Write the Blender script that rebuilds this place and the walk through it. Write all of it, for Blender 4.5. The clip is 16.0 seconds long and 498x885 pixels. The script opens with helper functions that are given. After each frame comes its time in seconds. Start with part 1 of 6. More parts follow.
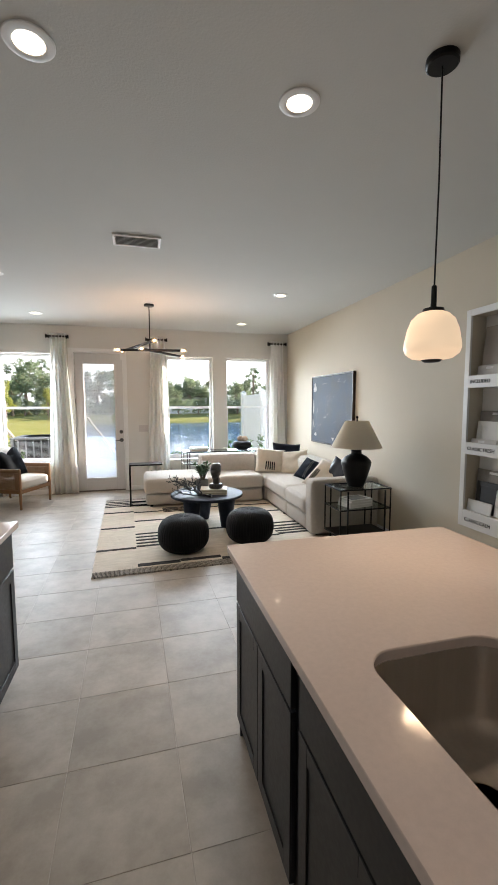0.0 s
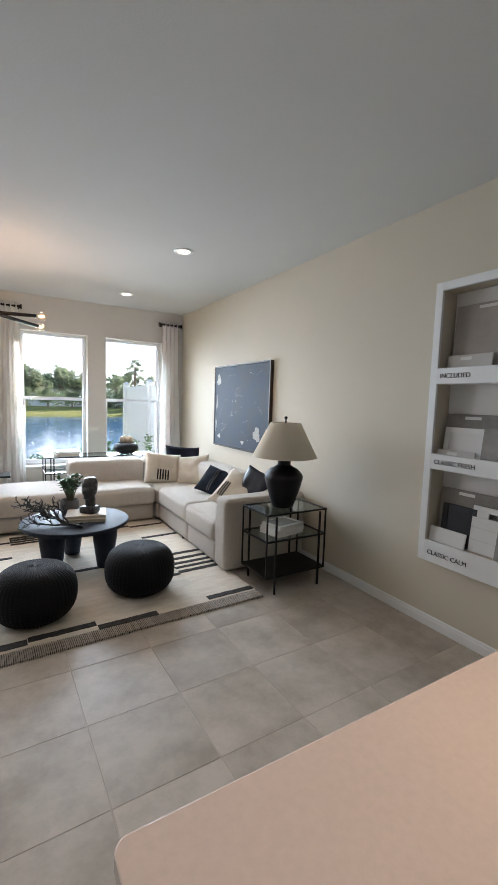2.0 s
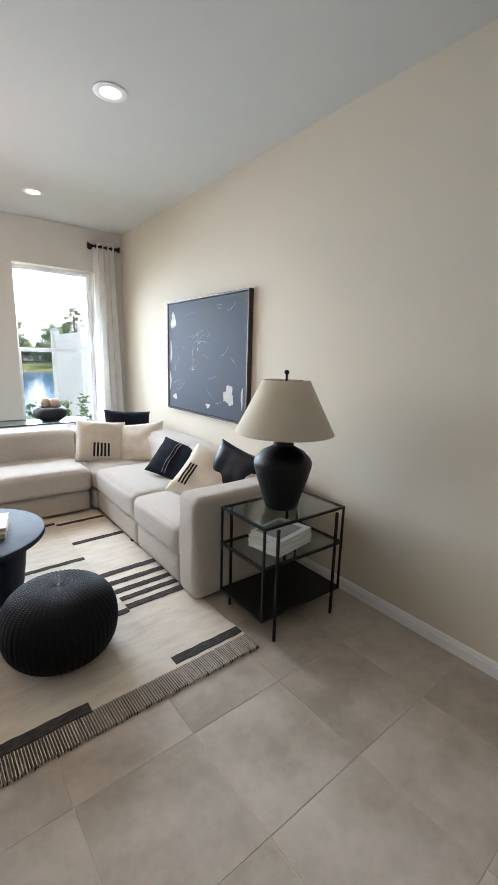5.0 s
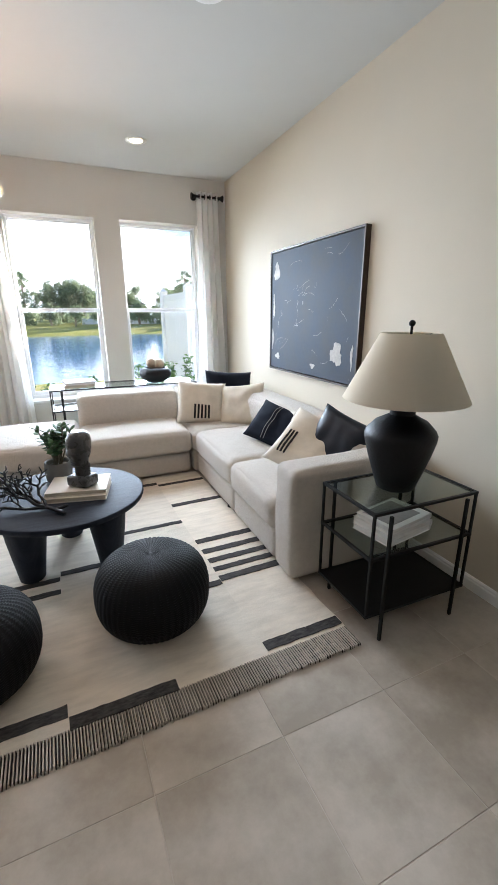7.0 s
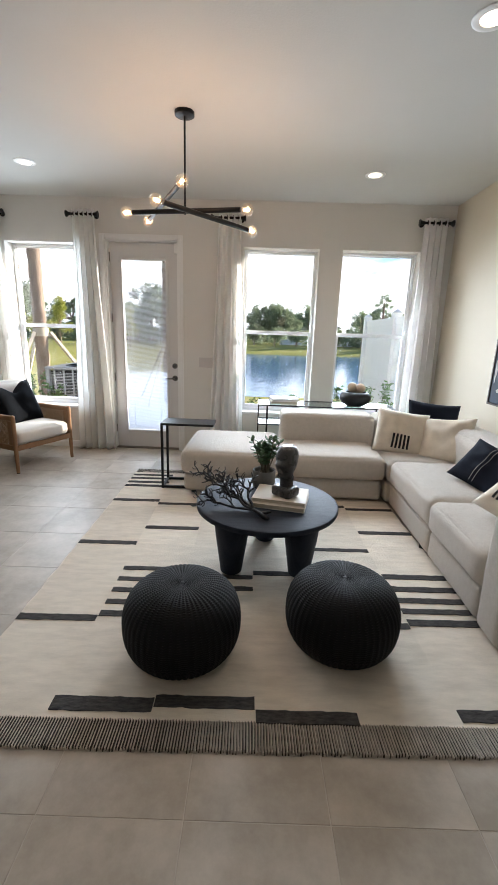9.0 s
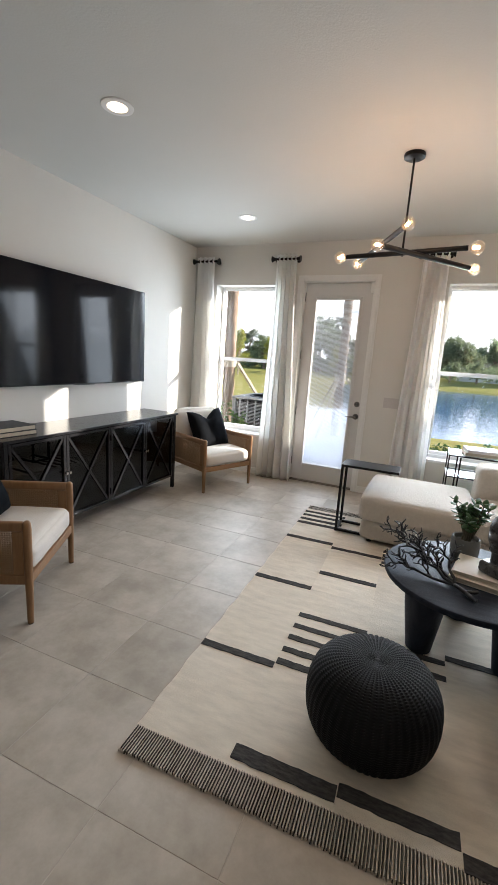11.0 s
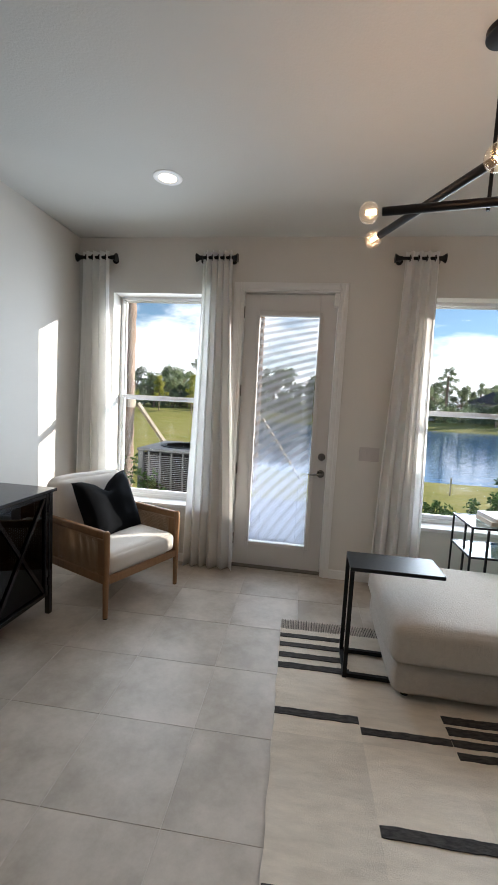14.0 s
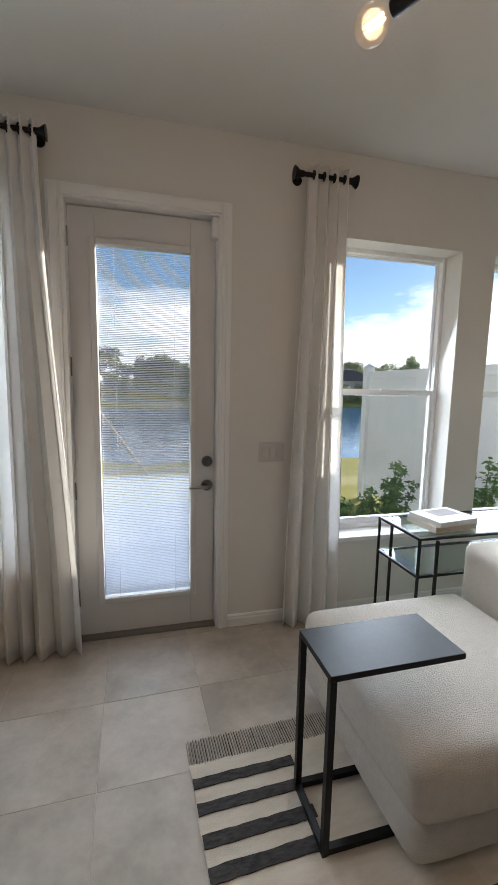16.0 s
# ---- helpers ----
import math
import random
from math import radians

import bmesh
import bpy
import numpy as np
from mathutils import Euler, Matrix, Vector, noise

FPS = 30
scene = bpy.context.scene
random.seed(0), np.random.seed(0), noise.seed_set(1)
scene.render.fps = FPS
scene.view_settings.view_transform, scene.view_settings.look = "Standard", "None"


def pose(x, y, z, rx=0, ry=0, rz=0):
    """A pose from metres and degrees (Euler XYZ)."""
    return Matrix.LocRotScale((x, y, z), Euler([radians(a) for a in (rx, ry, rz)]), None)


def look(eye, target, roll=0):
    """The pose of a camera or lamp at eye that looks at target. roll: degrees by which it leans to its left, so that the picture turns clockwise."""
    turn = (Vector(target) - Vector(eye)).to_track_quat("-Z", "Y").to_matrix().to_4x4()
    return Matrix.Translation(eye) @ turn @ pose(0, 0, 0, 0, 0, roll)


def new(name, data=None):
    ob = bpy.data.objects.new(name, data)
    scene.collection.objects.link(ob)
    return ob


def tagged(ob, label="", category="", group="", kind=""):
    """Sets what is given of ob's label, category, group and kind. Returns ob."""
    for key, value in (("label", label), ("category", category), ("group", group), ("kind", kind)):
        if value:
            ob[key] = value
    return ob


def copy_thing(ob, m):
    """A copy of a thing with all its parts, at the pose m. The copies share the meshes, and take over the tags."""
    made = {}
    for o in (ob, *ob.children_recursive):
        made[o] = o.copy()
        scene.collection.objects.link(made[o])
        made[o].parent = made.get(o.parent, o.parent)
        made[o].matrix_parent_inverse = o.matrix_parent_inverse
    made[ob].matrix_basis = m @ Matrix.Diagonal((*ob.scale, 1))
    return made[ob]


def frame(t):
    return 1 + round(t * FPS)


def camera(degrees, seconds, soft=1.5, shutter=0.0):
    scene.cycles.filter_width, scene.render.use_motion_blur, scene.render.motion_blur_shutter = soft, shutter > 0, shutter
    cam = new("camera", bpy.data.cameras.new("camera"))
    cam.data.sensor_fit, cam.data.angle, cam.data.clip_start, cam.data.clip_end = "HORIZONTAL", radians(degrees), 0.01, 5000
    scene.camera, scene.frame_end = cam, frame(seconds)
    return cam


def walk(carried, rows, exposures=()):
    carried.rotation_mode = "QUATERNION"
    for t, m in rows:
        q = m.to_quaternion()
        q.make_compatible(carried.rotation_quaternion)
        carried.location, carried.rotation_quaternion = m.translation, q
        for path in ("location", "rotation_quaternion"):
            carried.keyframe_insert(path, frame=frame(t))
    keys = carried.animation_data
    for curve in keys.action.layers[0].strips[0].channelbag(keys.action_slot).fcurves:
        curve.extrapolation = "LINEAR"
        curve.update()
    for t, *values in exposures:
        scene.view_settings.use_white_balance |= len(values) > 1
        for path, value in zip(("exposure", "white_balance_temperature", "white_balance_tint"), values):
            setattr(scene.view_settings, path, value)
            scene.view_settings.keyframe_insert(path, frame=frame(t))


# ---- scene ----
cam = camera(61.9, 16.0)
PATH = [
    (0, (0.629, 0.484, 1.54), (1.128, 2.412, 1.358), -0.1),
    (0.5, (0.749, 0.797, 1.525), (1.450, 2.662, 1.344), 0.1),
    (1, (0.829, 1.102, 1.522), (1.694, 2.895, 1.333), 0.3),
    (1.5, (0.814, 1.413, 1.532), (1.788, 3.151, 1.359), 0.8),
    (2, (0.871, 1.735, 1.516), (1.886, 3.447, 1.325), 1.8),
    (2.5, (0.883, 1.994, 1.532), (1.964, 3.662, 1.306), 2.7),
    (3, (0.884, 2.263, 1.524), (2.077, 3.85, 1.281), 3.1),
    (3.5, (0.99, 2.482, 1.505), (2.236, 4.022, 1.228), 2.2),
    (6, (1.544, 3.047, 1.443), (2.619, 4.643, 0.895), -0.5),
    (6.5, (1.578, 3.098, 1.424), (2.521, 4.754, 0.819), -0.8),
    (7, (1.535, 3.144, 1.44), (2.284, 4.902, 0.849), -0.2),
    (7.5, (1.487, 3.147, 1.45), (2.031, 4.985, 0.879), 0.6),
    (8, (1.447, 3.15, 1.445), (1.779, 5.044, 0.896), 0.9),
    (8.5, (1.389, 3.152, 1.454), (1.533, 5.075, 0.926), 1.6),
    (9, (1.351, 3.149, 1.459), (1.3, 5.084, 0.956), 1.9),
    (9.5, (1.311, 3.155, 1.427), (1.06, 5.085, 0.966), 2.4),
    (10, (1.28, 3.128, 1.464), (0.809, 5.018, 1.011), 2.8),
    (12.5, (0.57, 3.712, 1.546), (-0.335, 5.473, 1.262), 5.2),
    (13, (0.409, 3.987, 1.528), (-0.315, 5.836, 1.287), 4.9),
    (13.5, (0.292, 4.287, 1.509), (-0.221, 6.21, 1.308), 4.0),
    (14, (0.171, 4.625, 1.508), (-0.122, 6.594, 1.31), 3.1),
    (14.5, (0.019, 4.907, 1.493), (-0.066, 6.895, 1.288), 2.2),
    (15, (-0.036, 5.182, 1.476), (0.057, 7.168, 1.258), 1.4),
    (15.5, (-0.098, 5.502, 1.491), (0.161, 7.469, 1.233), 0.9),
    (16, (-0.109, 5.813, 1.503), (0.392, 7.732, 1.242), 1.1),
]
# seconds, stops, kelvin, tint
EXPOSURES = [(0.0, 1.75, 6450, 10), (0.5, 1.77, 6420, 10), (1.0, 1.7, 6300, 10), (2.0, 1.7, 6050, 10), (3.5, 1.92, 6050, 10), (6.0, 1.95, 6100, 10), (7.0, 1.97, 5980, 10), (9.0, 1.54, 6250, 10), (10.0, 1.5, 6450, 10), (12.5, 1.51, 6300, 10), (13.5, 1.27, 6250, 10), (14.5, 0.79, 6300, 10), (16.0, 0.88, 6350, 10)]
walk(cam, [(t, look(eye, target, roll)) for t, eye, target, roll in PATH], EXPOSURES)

# ---- world and light ----
world = bpy.data.worlds.new("sky")
scene.world = world
world.use_nodes = True
wn = world.node_tree
wn.nodes.clear()
SUN_TO = Vector((0.80, 0.54, 0.275)).normalized()
w_out = wn.nodes.new("ShaderNodeOutputWorld")
w_bg = wn.nodes.new("ShaderNodeBackground")
w_sky = wn.nodes.new("ShaderNodeTexSky")
w_sky.sky_type = "NISHITA"
w_sky.sun_disc = False
w_sky.sun_elevation = math.asin(SUN_TO.z)
w_sky.sun_rotation = math.atan2(SUN_TO.x, SUN_TO.y)
w_sky.air_density = 1.0
w_sky.ozone_density = 3.0
w_sky.dust_density = 0.1
w_co = wn.nodes.new("ShaderNodeTexCoord")
w_map = wn.nodes.new("ShaderNodeMapping")
w_map.inputs["Scale"].default_value = (1.7, 1.7, 4.6)
w_noise = wn.nodes.new("ShaderNodeTexNoise")
w_noise.inputs["Scale"].default_value = 1.7
w_noise.inputs["Detail"].default_value = 7
w_noise.inputs["Roughness"].default_value = 0.58
w_ramp = wn.nodes.new("ShaderNodeValToRGB")
w_ramp.color_ramp.elements[0].position = 0.44
w_ramp.color_ramp.elements[1].position = 0.60
w_mix = wn.nodes.new("ShaderNodeMixRGB")
w_mix.inputs["Color2"].default_value = (12.6, 13.0, 13.6, 1)
wn.links.new(w_co.outputs["Generated"], w_map.inputs["Vector"])
wn.links.new(w_map.outputs["Vector"], w_noise.inputs["Vector"])
w_sep = wn.nodes.new("ShaderNodeSeparateXYZ")
w_low = wn.nodes.new("ShaderNodeMath")
w_low.operation = "MULTIPLY_ADD"
w_low.inputs[1].default_value = -1.4
w_low.inputs[2].default_value = 0.25
w_add = wn.nodes.new("ShaderNodeMath")
w_add.operation = "ADD"
wn.links.new(w_co.outputs["Generated"], w_sep.inputs[0])
wn.links.new(w_sep.outputs["Z"], w_low.inputs[0])
wn.links.new(w_low.outputs[0], w_add.inputs[0])
wn.links.new(w_noise.outputs["Fac"], w_add.inputs[1])
wn.links.new(w_add.outputs[0], w_ramp.inputs["Fac"])
wn.links.new(w_ramp.outputs["Color"], w_mix.inputs["Fac"])
wn.links.new(w_sky.outputs["Color"], w_mix.inputs["Color1"])
wn.links.new(w_mix.outputs["Color"], w_bg.inputs["Color"])
wn.links.new(w_bg.outputs["Background"], w_out.inputs["Surface"])
w_bg.inputs["Strength"].default_value = 0.080

sun_data = bpy.data.lights.new("sun", "SUN")
sun_data.energy = 5.0
sun_data.angle = radians(0.6)
sun_data.color = (1.0, 0.92, 0.80)
sun = new("sun", sun_data)
sun.matrix_world = look(SUN_TO * 30, (0, 0, 0))


def area_lamp(name, m, sx, sy, power, color, spread):
    d = bpy.data.lights.new(name, "AREA")
    d.shape, d.size, d.size_y, d.energy, d.color = "RECTANGLE", sx, sy, power, color
    d.spread = radians(spread)
    o = new(name, d)
    o.matrix_world = m
    return o


# the sky's light in each opening of the back wall
SKY_LAMP = 12.8
for lx, lw, lz, lh in ((-1.22, 0.8, 1.5, 1.75), (-0.08, 0.5, 1.25, 2.0), (1.52, 0.8, 1.5, 1.75), (2.63, 0.8, 1.5, 1.75)):
    area_lamp("window_light", look((lx, 8.292 if lw < 0.6 else 8.455, lz), (lx, 4.5, lz - (1.6 if lx > 0.5 else 0.4))), lw, lh, (SKY_LAMP if lx > 0.5 else 10.5 if lw > 0.6 else 5.5) * lw * lh, (0.80, 0.90, 1.0), 118 if lx > 0.5 else 138)


def spot_lamp(name, at, power, color, angle=150):
    d = bpy.data.lights.new(name, "SPOT")
    d.energy, d.color, d.spot_size, d.spot_blend, d.shadow_soft_size = power, color, radians(angle), 0.9, 0.06
    o = new(name, d)
    o.matrix_world = look(at, (at[0], at[1], 0))
    return o


DOWNLIGHTS = [(-0.83, 7.27), (2.29, 7.39), (2.33, 5.48), (-0.79, 5.35), (0.26, 2.30), (1.345, 2.344), (0.26, -0.4), (1.345, -0.4)]
for dx, dy in DOWNLIGHTS:
    spot_lamp("downlight_beam", (dx, dy, 2.855), 3.6 if dy < 0 else 7.2 if dy < 3 else 6.8 if dy < 6 else 2.6, (1.0, 0.82, 0.64), 125)


# ---- materials ----
def material(name, color, rough=0.5, metal=0.0, grain=None, bump=0.0, spec=0.5, vary=0.0, big=None, stretch=(1, 1, 1), per_object=0.0, sheen=0.0, second=None, coat=0.0):
    """A principled material: fine grain (scale), large patches (scale), bump depth, colour change and per-object change."""
    m = bpy.data.materials.new(name)
    m.use_nodes = True
    nt = m.node_tree
    b = nt.nodes["Principled BSDF"]
    b.inputs["Base Color"].default_value = (*color, 1)
    b.inputs["Roughness"].default_value = rough
    b.inputs["Metallic"].default_value = metal
    b.inputs["Specular IOR Level"].default_value = spec
    b.inputs["Sheen Weight"].default_value = sheen
    b.inputs["Coat Weight"].default_value = coat
    co = nt.nodes.new("ShaderNodeTexCoord")
    mp = nt.nodes.new("ShaderNodeMapping")
    mp.inputs["Scale"].default_value = stretch
    nt.links.new(co.outputs["Object"], mp.inputs["Vector"])
    last = None
    if grain:
        fine = nt.nodes.new("ShaderNodeTexNoise")
        fine.inputs["Scale"].default_value = grain
        fine.inputs["Detail"].default_value = 4
        nt.links.new(mp.outputs["Vector"], fine.inputs["Vector"])
        if bump:
            bp = nt.nodes.new("ShaderNodeBump")
            bp.inputs["Strength"].default_value = 1.0 if bump > 0.003 else 0.6
            bp.inputs["Distance"].default_value = bump
            nt.links.new(fine.outputs["Fac"], bp.inputs["Height"])
            nt.links.new(bp.outputs["Normal"], b.inputs["Normal"])
        rr = nt.nodes.new("ShaderNodeMapRange")
        rr.inputs["To Min"].default_value = max(0.02, rough - 0.08)
        rr.inputs["To Max"].default_value = min(1, rough + 0.08)
        nt.links.new(fine.outputs["Fac"], rr.inputs["Value"])
        nt.links.new(rr.outputs["Result"], b.inputs["Roughness"])
    if vary or per_object:
        ramp = nt.nodes.new("ShaderNodeMixRGB")
        other = second or tuple(c * (1 - vary) for c in color)
        ramp.inputs["Color1"].default_value = (*color, 1)
        ramp.inputs["Color2"].default_value = (*other, 1)
        patch = nt.nodes.new("ShaderNodeTexNoise")
        patch.inputs["Scale"].default_value = big or 3.0
        patch.inputs["Detail"].default_value = 6
        patch.inputs["Roughness"].default_value = 0.68
        nt.links.new(mp.outputs["Vector"], patch.inputs["Vector"])
        cr = nt.nodes.new("ShaderNodeMapRange")
        cr.inputs["From Min"].default_value = 0.35
        cr.inputs["From Max"].default_value = 0.65
        nt.links.new(patch.outputs["Fac"], cr.inputs["Value"])
        nt.links.new(cr.outputs["Result"], ramp.inputs["Fac"])
        last = ramp.outputs["Color"]
        if per_object:
            info = nt.nodes.new("ShaderNodeObjectInfo")
            add = nt.nodes.new("ShaderNodeVectorMath")
            add.operation = "ADD"
            nt.links.new(mp.outputs["Vector"], add.inputs[0])
            sc = nt.nodes.new("ShaderNodeMath")
            sc.operation = "MULTIPLY"
            sc.inputs[1].default_value = 40
            nt.links.new(info.outputs["Random"], sc.inputs[0])
            nt.links.new(sc.outputs[0], add.inputs[1])
            nt.links.new(add.outputs["Vector"], patch.inputs["Vector"])
            hs = nt.nodes.new("ShaderNodeHueSaturation")
            vr = nt.nodes.new("ShaderNodeMapRange")
            vr.inputs["To Min"].default_value = 1 - per_object
            vr.inputs["To Max"].default_value = 1 + per_object
            nt.links.new(info.outputs["Random"], vr.inputs["Value"])
            nt.links.new(vr.outputs["Result"], hs.inputs["Value"])
            nt.links.new(last, hs.inputs["Color"])
            last = hs.outputs["Color"]
        nt.links.new(last, b.inputs["Base Color"])
    return m


def glowing(name, color, strength):
    m = bpy.data.materials.new(name)
    m.use_nodes = True
    b = m.node_tree.nodes["Principled BSDF"]
    b.inputs["Base Color"].default_value = (*color, 1)
    b.inputs["Emission Color"].default_value = (*color, 1)
    b.inputs["Emission Strength"].default_value = strength
    return m


def glass_like(name, color=(1, 1, 1), rough=0.0, glow=None, glow_strength=0.0):
    """Thin clear pane: mostly straight-through with a faint mirror gloss."""
    m = bpy.data.materials.new(name)
    m.use_nodes = True
    nt = m.node_tree
    nt.nodes.clear()
    out = nt.nodes.new("ShaderNodeOutputMaterial")
    tr = nt.nodes.new("ShaderNodeBsdfTransparent")
    tr.inputs["Color"].default_value = (*color, 1)
    gl = nt.nodes.new("ShaderNodeBsdfGlossy")
    gl.inputs["Roughness"].default_value = rough
    mx = nt.nodes.new("ShaderNodeMixShader")
    lw = nt.nodes.new("ShaderNodeLayerWeight")
    lw.inputs["Blend"].default_value = 0.5
    pw = nt.nodes.new("ShaderNodeMath")
    pw.operation = "POWER"
    pw.inputs[1].default_value = 5.0
    ma = nt.nodes.new("ShaderNodeMath")
    ma.operation = "MULTIPLY_ADD"
    ma.inputs[1].default_value = 0.8
    ma.inputs[2].default_value = 0.035
    nt.links.new(lw.outputs["Facing"], pw.inputs[0])
    nt.links.new(pw.outputs[0], ma.inputs[0])
    nt.links.new(ma.outputs[0], mx.inputs[0])
    nt.links.new(tr.outputs[0], mx.inputs[1])
    nt.links.new(gl.outputs[0], mx.inputs[2])
    last = mx.outputs[0]
    if glow:
        em = nt.nodes.new("ShaderNodeEmission")
        em.inputs["Color"].default_value = (*glow, 1)
        em.inputs["Strength"].default_value = glow_strength
        ad = nt.nodes.new("ShaderNodeAddShader")
        nt.links.new(last, ad.inputs[0])
        nt.links.new(em.outputs[0], ad.inputs[1])
        last = ad.outputs[0]
    nt.links.new(last, out.inputs["Surface"])
    return m


def cloth_through(name, color, share, grain=900):
    """Thin woven cloth that lets part of the light through."""
    m = material(name, color, 0.9, 0, grain, 0.0006, 0.2, 0.06, 6)
    nt = m.node_tree
    b = nt.nodes["Principled BSDF"]
    out = [n for n in nt.nodes if n.type == "OUTPUT_MATERIAL"][0]
    tl = nt.nodes.new("ShaderNodeBsdfTranslucent")
    tl.inputs["Color"].default_value = (*color, 1)
    mx = nt.nodes.new("ShaderNodeMixShader")
    mx.inputs[0].default_value = share
    nt.links.new(b.outputs[0], mx.inputs[1])
    nt.links.new(tl.outputs[0], mx.inputs[2])
    nt.links.new(mx.outputs[0], out.inputs["Surface"])
    return m


M_WALL = material("wall_paint", (0.70, 0.685, 0.65), 0.75, 0, 180, 0.0006, 0.3, 0.03, 1.2)
M_EAST = material("wall_paint_cream", (0.62, 0.56, 0.455), 0.75, 0, 180, 0.0006, 0.3, 0.03, 1.2)
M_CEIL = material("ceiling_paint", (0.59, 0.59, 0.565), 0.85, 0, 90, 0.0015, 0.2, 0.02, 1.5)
M_TRIM = material("white_trim_paint", (0.80, 0.80, 0.79), 0.4, 0, 60, 0.0002, 0.5, 0.02, 2)
M_DOOR = material("door_paint", (0.66, 0.65, 0.64), 0.42, 0, 60, 0.0002, 0.5, 0.02, 2)
M_VINYL = material("white_vinyl", (0.82, 0.83, 0.84), 0.35, 0, 40, 0.0001, 0.5, 0.02, 2)
M_TILE = material("porcelain_tile", (0.50, 0.45, 0.39), 0.43, 0, 45, 0.0003, 0.32, 0.22, 3.2, per_object=0.05, second=(0.34, 0.30, 0.25))
M_GROUT = material("grout", (0.52, 0.475, 0.42), 0.85, 0, 200, 0.0008, 0.3, 0.15, 6)
M_GLASS = glass_like("window_glass")
M_BLACK = material("black_metal", (0.012, 0.012, 0.013), 0.42, 0.6, 120, 0.0002, 0.5, 0.3, 8)
M_CURTAIN = cloth_through("linen_curtain", (0.96, 0.955, 0.94), 0.45)
M_CHROME = material("satin_nickel", (0.30, 0.29, 0.28), 0.22, 1.0, 200, 0.0001, 0.5, 0.05, 10)
M_LED = glowing("lit_lens", (1.0, 0.80, 0.58), 3.2)


# ---- builders ----
def box(bm, x0, y0, z0, x1, y1, z1, bevel=0.0, seg=2, m=None):
    """A box into bm, its edges rounded by bevel."""
    r = bmesh.ops.create_cube(bm, size=1.0)
    vs = r["verts"]
    for v in vs:
        v.co = Vector((x0 + (v.co.x + 0.5) * (x1 - x0), y0 + (v.co.y + 0.5) * (y1 - y0), z0 + (v.co.z + 0.5) * (z1 - z0)))
    if bevel:
        es = list({e for v in vs for e in v.link_edges})
        g = bmesh.ops.bevel(bm, geom=es, offset=bevel, segments=seg, profile=0.5, affect="EDGES")
        vs = list({v for f in g["faces"] for v in f.verts} | {v for v in vs if v.is_valid})
    if m is not None:
        bmesh.ops.transform(bm, matrix=m, verts=[v for v in vs if v.is_valid])
    return bm


def tube(bm, a, b, r0, r1=None, n=16, caps=True):
    """A round bar from a to b."""
    a, b = Vector(a), Vector(b)
    d = b - a
    m = Matrix.Translation((a + b) / 2) @ d.to_track_quat("Z", "Y").to_matrix().to_4x4()
    bmesh.ops.create_cone(bm, cap_ends=caps, segments=n, radius1=r0, radius2=r0 if r1 is None else r1, depth=d.length, matrix=m)
    return bm


def lathe(bm, profile, n=40, at=(0, 0, 0)):
    """Turns the profile of (radius, z) about the upright axis."""
    rings = []
    for r, z in profile:
        rings.append([bm.verts.new((at[0] + r * math.cos(2 * math.pi * k / n), at[1] + r * math.sin(2 * math.pi * k / n), at[2] + z)) for k in range(n)])
    for a, b in zip(rings, rings[1:]):
        for k in range(n):
            bm.faces.new((a[k], a[(k + 1) % n], b[(k + 1) % n], b[k]))
    for ring, flip in ((rings[0], True), (rings[-1], False)):
        if profile[0 if flip else -1][0] > 1e-4:
            bm.faces.new(list(reversed(ring)) if flip else ring)
    return bm


def obj(name, bm, mat, smooth=None, weld=False):
    if weld:
        bmesh.ops.remove_doubles(bm, verts=bm.verts, dist=1e-4)
    bmesh.ops.recalc_face_normals(bm, faces=bm.faces)
    me = bpy.data.meshes.new(name)
    bm.to_mesh(me)
    bm.free()
    me.materials.append(mat)
    if smooth:
        me.shade_smooth()
        if smooth < 179:
            me.set_sharp_from_angle(angle=radians(smooth))
    return new(name, me)


def part(name, bm, mat, parent, label="", smooth=None):
    o = obj(name, bm, mat, smooth)
    o.parent = parent
    if label:
        tagged(o, label)
    return o


def thing(name, m, label, category, group="", kind=""):
    e = new(name)
    e.empty_display_size = 0.1
    e.matrix_world = m
    return tagged(e, label, category, group, kind)


def structure(name, bm, mat, label, category, smooth=None):
    return tagged(obj(name, bm, mat, smooth), label, category, kind="structure")


def B(*a, **k):
    return box(bmesh.new(), *a, **k)


# ---- the room ----
XW, XE, YN, YS, H = -1.99, 3.406, 8.225, -2.2, 2.88
T = 0.24
OPEN = [(-1.66, -0.79, 0.53, 2.41), (-0.50, 0.345, 0.0, 2.46), (1.09, 1.94, 0.53, 2.41), (2.20, 3.07, 0.53, 2.41)]
bm = bmesh.new()
edge = XW - 0.2
for x0, x1, z0, z1 in OPEN:
    box(bm, edge, YN, 0, x0, YN + T, H)
    box(bm, x0, YN, z1, x1, YN + T, H)
    if z0 > 0:
        box(bm, x0, YN, 0, x1, YN + T, z0)
    edge = x1
box(bm, edge, YN, 0, XE + 0.2, YN + T, H)
structure("wall_north", bm, M_WALL, "pale grey painted wall with three windows and a glazed door", "wall")
NY0, NY1, NZ0, NZ1 = 2.36, 3.535, 0.60, 2.295
bm = bmesh.new()
box(bm, XE, YS, 0, XE + 0.25, NY0, H)
box(bm, XE, NY1, 0, XE + 0.25, YN, H)
box(bm, XE, NY0, 0, XE + 0.25, NY1, NZ0)
box(bm, XE, NY0, NZ1, XE + 0.25, NY1, H)
box(bm, XE + 0.15, NY0, NZ0, XE + 0.25, NY1, NZ1)
structure("wall_east", bm, M_EAST, "cream painted long side wall with a display recess", "wall")
